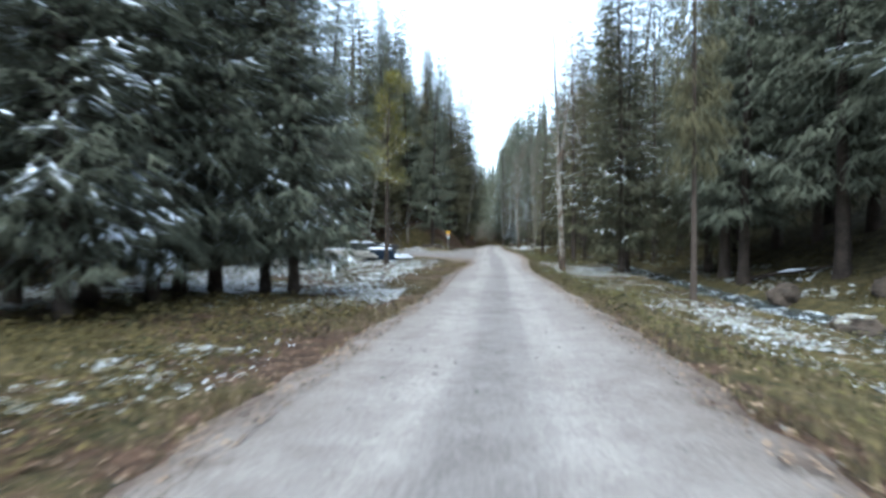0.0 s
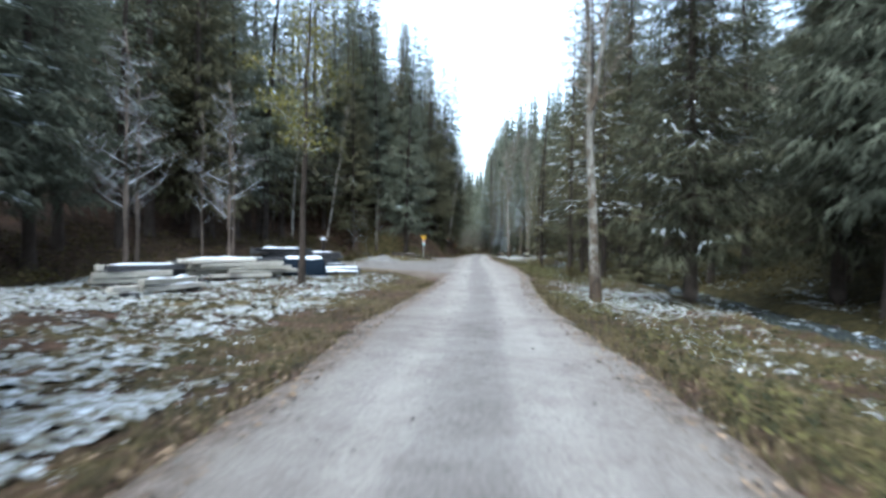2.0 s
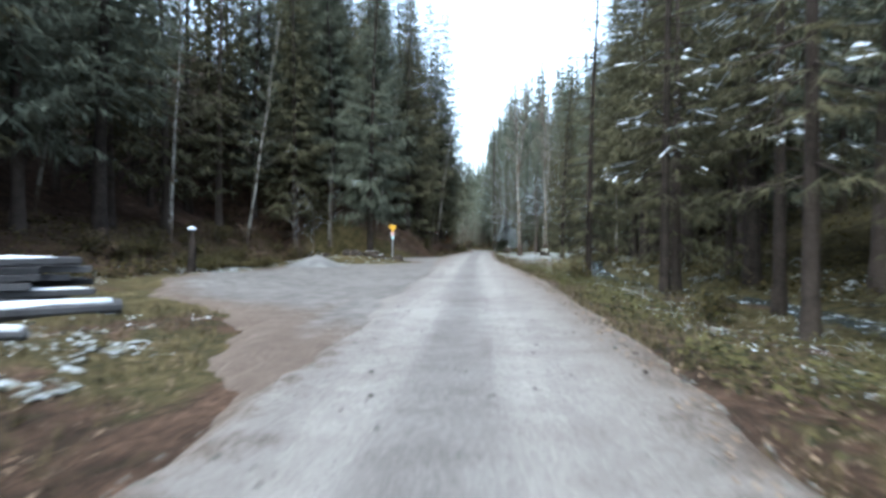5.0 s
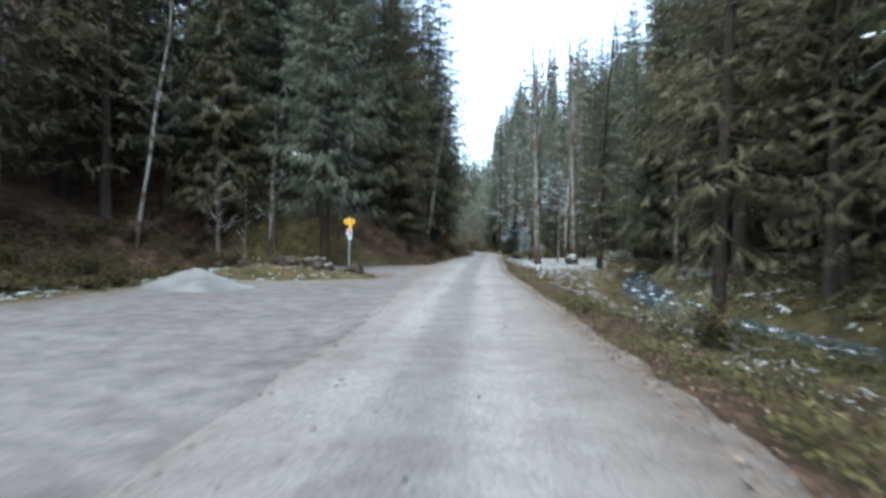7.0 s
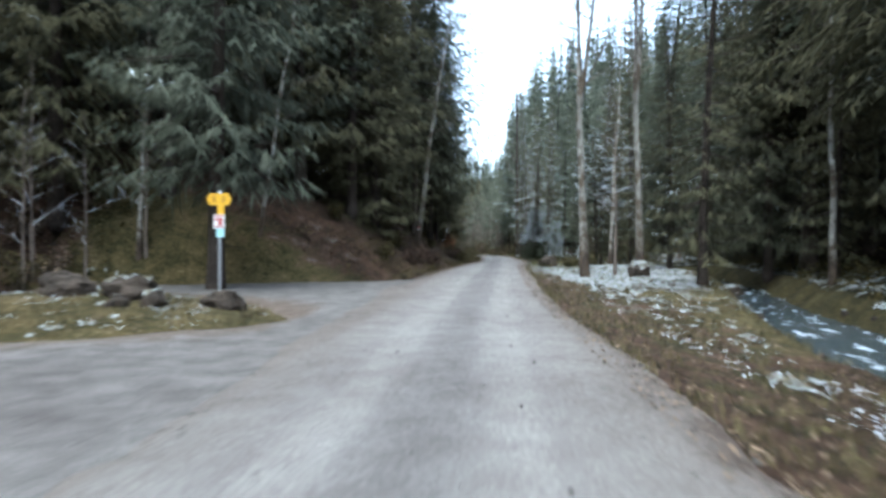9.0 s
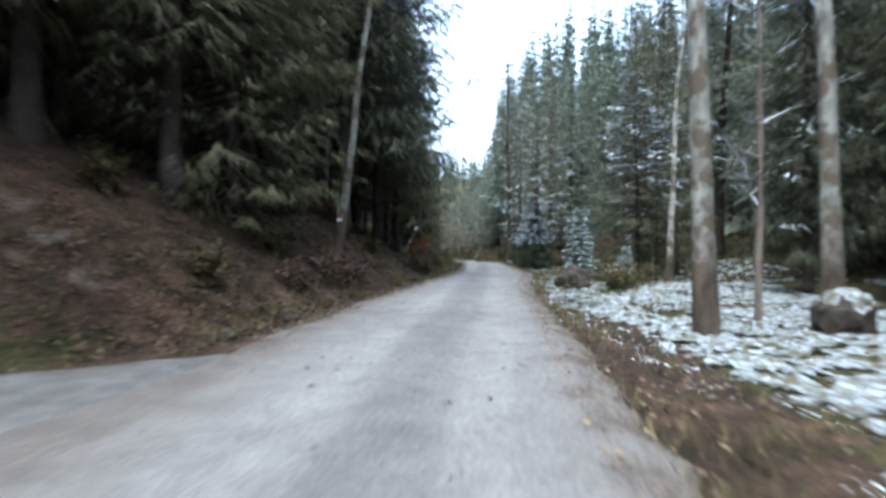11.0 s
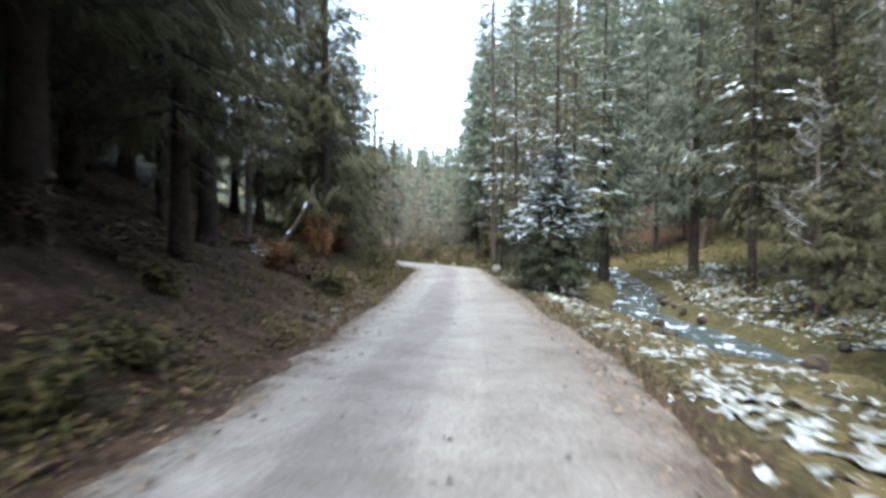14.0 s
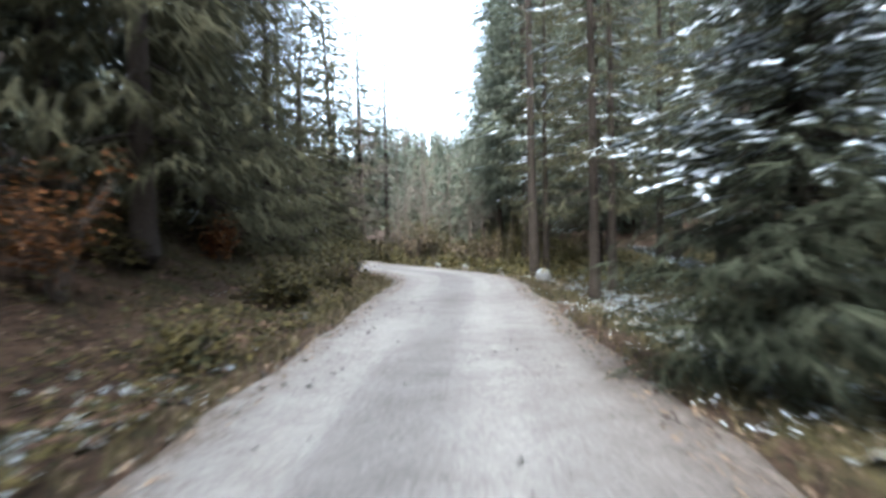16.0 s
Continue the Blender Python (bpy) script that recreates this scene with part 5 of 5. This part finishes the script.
def fallen(x0, y0, z0, x1, y1, z1, r, label, mat="birch", snowy=True):
    """A fallen or leaning trunk with stubs of limbs and broken strips of snow."""
    rng = random.Random(int(x0 * 100))
    ob = tagged(new("fallen_trunk"), label, "fallen tree")
    ob.matrix_basis = pose(x0, y0, z0)
    d = Vector((x1 - x0, y1 - y0, z1 - z0))
    pts = [tuple(d * (k / 5) + Vector((rng.uniform(-1, 1), rng.uniform(-1, 1), rng.uniform(-0.5, 1))) * (0.5 * r + 0.02) * (1 if k else 0)) for k in range(6)]
    v, f = [], []
    tube(v, f, pts, [r * (1 - 0.12 * k) for k in range(6)], 8)
    for k in range(1, 5):
        a = rng.uniform(0, 6.283)
        p = Vector(pts[k])
        tube(v, f, [pts[k], tuple(p + Vector((math.cos(a), math.sin(a), rng.uniform(-0.2, 0.6))) * rng.uniform(0.15, 0.5))], [r * 0.3, r * 0.08], 4)
    part("trunk", mesh_of("trunk", v, f, MAT[mat], True), ob)
    if not snowy:
        return
    v, f = [], []
    for k in (1, 2, 4):
        a, b = Vector(pts[k]), Vector(pts[k - 1])
        up = Vector((0, 0, r * 0.75))
        tube(v, f, [tuple(b.lerp(a, 0.15) + up * 0.7), tuple(b.lerp(a, 0.5) + up), tuple(b.lerp(a, 0.85) + up * 0.7)], [r * 0.2, r * 0.5, r * 0.15], 6)
    tagged(part("snow_cap", mesh_of("snow_cap", v, f, MAT["snow"], True), ob, "broken strips of snow along the top"), kind="stuff")


fallen(-6.1, 116.4, land(-6.1, 116.4) - 0.1, -5.3, 118.1, land(-6.1, 116.4) + 2.3, 0.08, "dead fallen trunk leaning on the bank with snow", "bark")
fallen(-3.6, 95.6, land(-3.6, 95.6), -6.2, 97.6, land(-6.2, 97.6) + 0.3, 0.03, "thin dead branch lying on the bank", "bark", False)
fallen(9.5, 30.0, land(9.5, 30.0) + 0.1, 13.5, 24.0, land(13.5, 24.0) + 0.25, 0.12, "fallen trunk with snow on the mossy slope", "bark")


def shrub(x, y, w, h, mat, seed, label):
    rng = random.Random(seed)
    ob = tagged(new("shrub"), label, "shrub")
    ob.matrix_basis = pose(x, y, land(x, y))
    v, f, lv, lf = [], [], [], []
    for k in range(14):
        a, r = rng.uniform(0, 6.283), rng.uniform(0.2, 1) * w / 2
        top = (r * math.cos(a), r * math.sin(a), h * rng.uniform(0.5, 1))
        mid = (0.4 * top[0], 0.4 * top[1], 0.55 * top[2])
        tube(v, f, [(0.05 * math.cos(a), 0.05 * math.sin(a), -0.05), mid, top], [0.014, 0.01, 0.004], 3)
        for _ in range(55):
            t = rng.uniform(0.35, 1.1)
            p = tuple(top[i] * t + rng.gauss(0, 0.11) for i in range(3))
            b, s = rng.uniform(0, 6.283), rng.uniform(0.05, 0.12)
            kite(lv, lf, p, (s * math.cos(b), s * math.sin(b), -s * rng.uniform(0, 0.9)), (-math.sin(b), math.cos(b), rng.uniform(-0.5, 0.5)), 0.35 * s)
    part("stem", mesh_of("stem", v, f, MAT["twig"]), ob)
    part("foliage", mesh_of("foliage", lv, lf, MAT[mat]), ob)


shrub(-5.2, 118.6, 1.6, 1.7, "leaves_orange", 1, "shrub with rust-orange autumn leaves on the bank")
rng = random.Random(88)
for k in range(34):
    y = rng.uniform(84, 128)
    x = road_left(y) - rng.uniform(0.9, 4.5)
    shrub(x, y, rng.uniform(0.7, 1.4), rng.uniform(0.35, 0.9), rng.choice(("leaves_bush", "leaves_bush", "leaves_bush", "litter_dark", "leaves_orange" if y > 110 else "litter_dark")), 200 + k, "low autumn shrub with sparse leaves on the bank")
for k, (x, y, w, h) in enumerate(((-4.4, 130.6, 1.8, 1.5), (-5.2, 132.2, 2.0, 1.7), (-4.2, 128.4, 1.3, 1.0), (-6.4, 133.6, 2.2, 1.8), (-3.9, 126.0, 1.2, 0.8))):
    shrub(x, y, w, h, "leaves_bush", 500 + k, "dense olive-brown shrub on the inside of the bend")
for k in range(22):
    y = rng.uniform(136, 147)
    x = road_right(y) + 1.0 + (4.5 - road_right(y)) * rng.random()
    shrub(x, y, rng.uniform(1.5, 2.8), rng.uniform(1.0, 2.4), rng.choice(("leaves_bush", "leaves_bush", "litter")), 600 + k, "tall withered brown shrub beyond the bend")
for k in range(12):
    shrub(rng.uniform(-15.0, -11.9), rng.uniform(59.5, 67.5), rng.uniform(0.8, 1.5), rng.uniform(0.35, 0.75), "leaves_bush", 330 + k, "low dark brush with snow beside the gravel heap")
for k in range(26):
    y = rng.uniform(58, 84)
    shrub(-13.6 - rng.uniform(0, 4.5), y, rng.uniform(1.0, 2.2), rng.uniform(0.5, 1.4), rng.choice(("leaves_bush", "leaves_bush", "litter")), 300 + k, "olive and russet shrub at the foot of the wooded slope")
for k, (x, y, w, h) in enumerate(((3.25, 92.6, 0.9, 0.6), (3.75, 93.3, 1.0, 0.55))):
    shrub(x, y, w, h, "leaves_bush", 450 + k, "olive shrub standing in the snow")
for k, (x, y) in enumerate(((3.9, 58.0), (4.6, 95.0), (3.2, 120.5), (5.0, 47.0))):
    shrub(x, y, 1.1, 0.7, "leaves_bush", 400 + k, "low yellow-green shrub beside the stream")


# ---------------------------------------------------------------- snow, grass, leaves and stones on the ground
def snow_amount(x, y):
    le, ri = road_left(y), road_right(y)
    if x < le:
        d = le - x
        if yard(x, y) < 0.3:
            return 0.0
        if 64 < y < 80 and d < 11:
            return 0.42
        if y < 12 and d < 9:
            return 0.58 * step(0.7, 1.2, d) * (1 - step(2.6, 3.6, d)) * step(4, 5.5, y) * (1 - step(8.0, 9.5, y))
        if y < 17 and -10.5 < x < -5.0:
            return 0.1
        a = 0.6 * step(1.3, 2.6, d) * (1 - step(40, 46, y))
        a = max(a, 0.72 * step(5.5, 7.5, d) * (1 - step(36, 44, y)) * (1 - step(13, 17, d)))
        a = max(a, 0.74 * step(12.5, 15, y) * (1 - step(19, 23, y)) * step(0.5, 1.1, d))
        a = max(a, 0.3 * step(108, 112, y) * (1 - step(122, 128, y)) * step(0.3, 0.9, d) * (1 - step(1.5, 3.0, d)))
        a = max(a, 0.38 * step(44, 50, y) * (1 - step(60, 64, y)) * step(9.5, 11, d) * (1 - step(13, 16, d)), 0.54 * step(56, 59, y) * (1 - step(67, 69, y)) * step(8.6, 9.4, d) * (1 - step(12, 14, d)))
        a = max(a, 0.6 * step(109, 111.5, y) * (1 - step(117, 120, y)) * step(0.2, 0.6, d) * (1 - step(1.0, 2.0, d)), 0.6 * (1 - step(0.9, 2.1, math.hypot(x + 5.7, y - 116.0))))
        return a
    d = x - ri
    c = abs(x - stream_x(y))
    a = table(y, (-10, 0.5), (5, 0.52), (14, 0.56), (22, 0.46), (26, 0.46), (28, 0.54), (30.5, 0.58), (32, 0.66), (36, 0.66), (38, 0.52), (40, 0.46), (50, 0.52), (60, 0.4), (66, 0.42), (76, 0.5), (79, 0.58), (82, 0.72), (86, 0.78), (94, 0.74), (98, 0.7), (102, 0.56), (108, 0.57),
              (116, 0.6), (122, 0.66), (128, 0.5), (140, 0.4))
    start = table(y, (0, 2.2), (26, 1.6), (29, 0.6), (36, 0.6), (40, 1.5), (76, 1.3), (82, 1.0), (86, 0.6), (88, 0.1), (91, 0.0), (98, 0.1), (110, 0.1), (128, 0.3))
    a *= step(start - 0.4, start + 0.9, d)
    if y < 60:
        a *= 1 - 0.8 * step(2.6, 4.0, d) * step(17, 20, y) * (1 - step(25, 29, y) * (1 - step(38, 42, y)))
    if c < 0.9 + stream_half(y):
        a *= 0.12
    if x > stream_x(y) + 1.5:
        a = 0.46 if y < 76 else 0.62
    return a


def build_snow():
    s = 0.08
    spans = [(-16.0, -1.4, -4, 48), (-16.5, -10.2, 48, 66), (-14.0, -3.0, 66, 80), (-8.5, -1.8, 106, 128), (0.9, 13.5, -2, 134)]
    v, f, at = [], [], {}

    def vid(i, j):
        if (i, j) not in at:
            x, y = i * s, j * s
            a = snow_amount(x, y)
            n = 0.43 + 0.3 * noise.noise((x * 0.5, y * 0.5, 2.0)) + 0.3 * noise.noise((x * 1.7, y * 1.7, 5.0)) + 0.42 * noise.noise((x * 4.4, y * 4.4, 9.0)) + 0.42 * noise.noise((x * 9.3, y * 9.3, 3.0))
            t = n - (1 - a)
            at[i, j] = len(v)
            lies = t > -0.03 and a > 0.05
            v.append((x, y, land(x, y) + 0.012 + min(0.05, 0.13 * t) + (0.045 * noise.noise((x * 7, y * 7, 1.0)) if t > 0 else 0) if lies else -9.0))
            ok.append(lies)
        return at[i, j]

    ok = []
    for x0, x1, y0, y1 in spans:
        for i in range(int(x0 / s), int(x1 / s)):
            for j in range(int(y0 / s), int(y1 / s)):
                q = (vid(i, j), vid(i + 1, j), vid(i + 1, j + 1), vid(i, j + 1))
                if all(ok[k] for k in q):
                    f.append(q)
    used = sorted({k for q in f for k in q})
    back = {k: n for n, k in enumerate(used)}
    me = mesh_of("snow_cover", [v[k] for k in used], [tuple(back[k] for k in q) for q in f], MAT["thin_snow"], True)
    tagged(new("snow_cover", me), "patchy thin wet snow lying on the turf", "snow", kind="stuff")


build_snow()


def blades(name, seed, count, spot, mat, label, category, lo, hi, width, per=5, flat=0.0):
    """Many thin blades or leaves standing on the ground; spot(rng) gives x, y or None."""
    rng = random.Random(seed)
    v, f = [], []
    made = 0
    while made < count:
        p = spot(rng)
        made += 1
        if p is None:
            continue
        x, y = p
        z = land(x, y)
        for _ in range(per):
            a, h = rng.uniform(0, 6.283), rng.uniform(lo, hi)
            bx, by = x + rng.gauss(0, 0.06), y + rng.gauss(0, 0.06)
            w = width * rng.uniform(0.7, 1.4)
            lean = rng.uniform(0.15, 0.9)
            n = len(v)
            ca, sa = math.cos(a), math.sin(a)
            v.append((bx - sa * w, by + ca * w, z - 0.02))
            v.append((bx + sa * w, by - ca * w, z - 0.02))
            v.append((bx + ca * h * lean, by + sa * h * lean, z + h * (1 - 0.35 * lean)))
            f.append((n, n + 1, n + 2))
    tagged(new(name, mesh_of(name, v, f, MAT[mat])), label, category, kind="stuff")


def verge(rng):
    y = rng.uniform(-2, 134)
    if rng.random() < 0.5:
        d = rng.random() ** 1.6 * 7.5
        x = road_left(y) - 0.05 - d
        if yard(x, y) < 0.25 or 82 < y < 108 and rng.random() < 0.75:
            return None
    else:
        d = rng.random() ** 1.5 * 6.5
        x = road_right(y) + 0.05 + d
        if abs(x - stream_x(y)) < 1.5 or y > 78 and y < 100 and rng.random() < 0.2:
            return None
    if lump(x, y, 0.6, 11.0) < rng.uniform(-0.6, 0.3) or rng.random() < snow_amount(x, y) * 0.15:
        return None
    return x, y


def edge_leaf(rng):
    y = rng.uniform(-2, 134)
    if rng.random() < 0.6:
        wide = 7.0 if 82 < y < 130 else 4.5
        x = road_left(y) + 0.4 - wide * rng.random() ** 1.5
        if yard(x, y) < 0.2:
            return None
    else:
        x = road_right(y) - 0.4 + 4.0 * rng.random() ** 1.5
        if abs(x - stream_x(y)) < 1.4:
            return None
    return x, y


def slope_moss(rng):
    y = rng.uniform(2, 130)
    return stream_x(y) + 1.6 + 6 * rng.random(), y


blades("grass", 301, 62000, verge, "grass", "tufts of olive and straw-coloured autumn grass", "grass", 0.04, 0.2, 0.008, 5)
blades("moss_tufts", 302, 6000, slope_moss, "leaves_bush", "mossy tufts and low herbs on the slope", "undergrowth", 0.06, 0.2, 0.02, 4)


def leaf_litter():
    rng = random.Random(303)
    v, f = [], []
    for _ in range(84000):
        p = edge_leaf(rng)
        if p is None:
            continue
        x, y = p
        inside = road_left(y) < x < road_right(y)
        z = (road_z(y) if inside else land(x, y)) + rng.uniform(0.004, 0.05)
        a, s = rng.uniform(0, 6.283), rng.uniform(0.02, 0.05) + 0.04 * rng.random() ** 5
        kite(v, f, (x, y, z), (s * math.cos(a), s * math.sin(a), s * rng.uniform(-0.1, 0.5)), (-math.sin(a), math.cos(a), rng.uniform(-0.4, 0.4)), 0.36 * s)
    tagged(new("fallen_leaves", mesh_of("fallen_leaves", v, f, MAT["litter"])), "brown fallen leaves along the road edges", "leaves", kind="stuff")


leaf_litter()


def clumps(name, seed, count, spot, mat, label, category, lo, hi, leaves=9, size=(0.04, 0.1)):
    """Low leafy plants: loose clumps of small leaves on the ground; spot(rng) gives x, y or None."""
    rng = random.Random(seed)
    v, f = [], []
    for _ in range(count):
        p = spot(rng)
        if p is None:
            continue
        x, y = p
        z, h = land(x, y), rng.uniform(lo, hi)
        for _ in range(leaves):
            a, s, t = rng.uniform(0, 6.283), rng.uniform(*size), rng.random()
            r = rng.uniform(0.02, 0.2) + 0.3 * h * t
            b = rng.uniform(0, 6.283)
            kite(v, f, (x + r * math.cos(b), y + r * math.sin(b), z + h * t), (s * math.cos(a), s * math.sin(a), s * rng.uniform(-0.7, 0.5)), (-math.sin(a), math.cos(a), rng.uniform(-0.6, 0.6)), 0.36 * s)
    tagged(new(name, mesh_of(name, v, f, MAT[mat])), label, category, kind="stuff")


def left_bank(rng):
    y = rng.uniform(83, 134)
    x = road_left(y) - 0.5 - 17 * rng.random() ** 1.7
    return (x, y) if lump(x, y, 0.5, 21.0) > rng.uniform(-0.5, 0.3) else None


def slope_foot(rng):
    y = rng.uniform(2, 84)
    x = (-15.5 if y < 46 else -13.2) - 7 * rng.random() ** 1.4
    return (x, y) if yard(x, y) > 0.3 else None


def spruce_foot(rng):
    y = rng.uniform(-1, 15)
    return road_left(y) - 1.0 - 7 * rng.random(), y


def right_slope(rng):
    y = rng.uniform(40, 158)
    return stream_x(y) + 1.7 + 24 * rng.random() ** 1.3, y


def past_bend(rng):
    x, y = rng.uniform(-16, 7), rng.uniform(130, 150)
    return None if road_left(y) - 0.6 < x < road_right(y) + 0.4 else (x, y)


def snow_rest(rng):
    """Where loose bits of snow lie on leaves and turf."""
    y = rng.uniform(-2, 134)
    if rng.random() < 0.45:
        x = road_left(y) - 0.3 - 12.5 * rng.random() ** 1.3
        if yard(x, y) < 0.2:
            return None
    else:
        x = road_right(y) + 0.2 + 6 * rng.random() ** 1.2
    a = snow_amount(x, y)
    if y > 100 and rng.random() < (0.85 if x < 0 else 0.75):
        return None
    return (x, y) if 0.06 < a and lump(x, y, 0.9, 31.0) > rng.uniform(-0.4, 0.3) else None


clumps("herbs", 311, 10000, left_bank, "leaves_bush", "low olive and brown herbs on the shaded bank", "undergrowth", 0.08, 0.4, 8)
clumps("russet_herbs", 312, 5000, left_bank, "litter_dark", "withered russet plants on the shaded bank", "undergrowth", 0.05, 0.3, 8)
clumps("slope_herbs", 313, 5200, slope_foot, "leaves_bush", "olive undergrowth at the foot of the wooded slope", "undergrowth", 0.2, 0.8, 8, (0.07, 0.17))
clumps("hill_herbs", 317, 7500, right_slope, "leaves_bush", "brown and olive undergrowth on the slope across the stream", "undergrowth", 0.15, 0.8, 6, (0.08, 0.22))
clumps("shade_herbs", 316, 2600, spruce_foot, "leaves_bush", "dark olive herbs in the shade of the spruces", "undergrowth", 0.08, 0.4, 8)
def right_herbs(rng):
    y = rng.choice((rng.uniform(2, 34), rng.uniform(36, 66), rng.uniform(36, 66), rng.uniform(88, 100)))
    x = road_right(y) + 0.35 + 4.2 * rng.random() ** 1.2
    return (x, y) if abs(x - stream_x(y)) > 1.5 and lump(x, y, 0.55, 41.0) > rng.uniform(-0.35, 0.35) and rng.random() > snow_amount(x, y) else None


clumps("verge_herbs", 318, 6500, right_herbs, "leaves_verge", "yellow-olive leafy plants on the verge above the stream", "undergrowth", 0.1, 0.45, 14, (0.035, 0.09))
clumps("field_herbs", 314, 3500, past_bend, "leaves_bush", "withered brown herbs beyond the bend", "undergrowth", 0.2, 0.7, 7, (0.08, 0.2))
clumps("snow_bits", 315, 17000, snow_rest, "snow", "bits of wet snow lying on leaves and grass", "snow", 0.01, 0.1, 8, (0.015, 0.05))


def pebbles():
    rng = random.Random(304)
    v, f = [], []
    for _ in range(11000):
        y = rng.uniform(0, 131)
        le, ri = road_left(y), road_right(y)
        if rng.random() < 0.55:
            t = rng.random() ** 2 * 0.22
            x = le + (ri - le) * (t if rng.random() < 0.5 else 1 - t)
        else:
            x = rng.uniform(le, ri)
        if rng.random() < 0.3 and 44 < y < 80:
            x = le - 0.15 + rng.gauss(0, 0.16)
        elif rng.random() < 0.2 and 42 < y < 82:
            x = rng.uniform(-11, -3)
            if yard(x, y) > -0.3:
                continue
        s = 0.009 + 0.03 * rng.random() ** 4
        z = (road_z(y) if x > le else land(x, y) + 0.05) - 0.02 + s * 0.4
        n = len(v)
        for q in range(4):
            a = q * 1.571 + rng.uniform(-0.4, 0.4)
            v.append((x + s * math.cos(a) * rng.uniform(0.7, 1.2), y + s * math.sin(a) * rng.uniform(0.7, 1.2), z))
        v.append((x, y, z + s * rng.uniform(0.6, 0.9)))
        f += [(n + q, n + (q + 1) % 4, n + 4) for q in range(4)]
    tagged(new("loose_stones", mesh_of("loose_stones", v, f, MAT["rock"])), "loose small stones on the gravel road", "stones", kind="stuff")


pebbles()
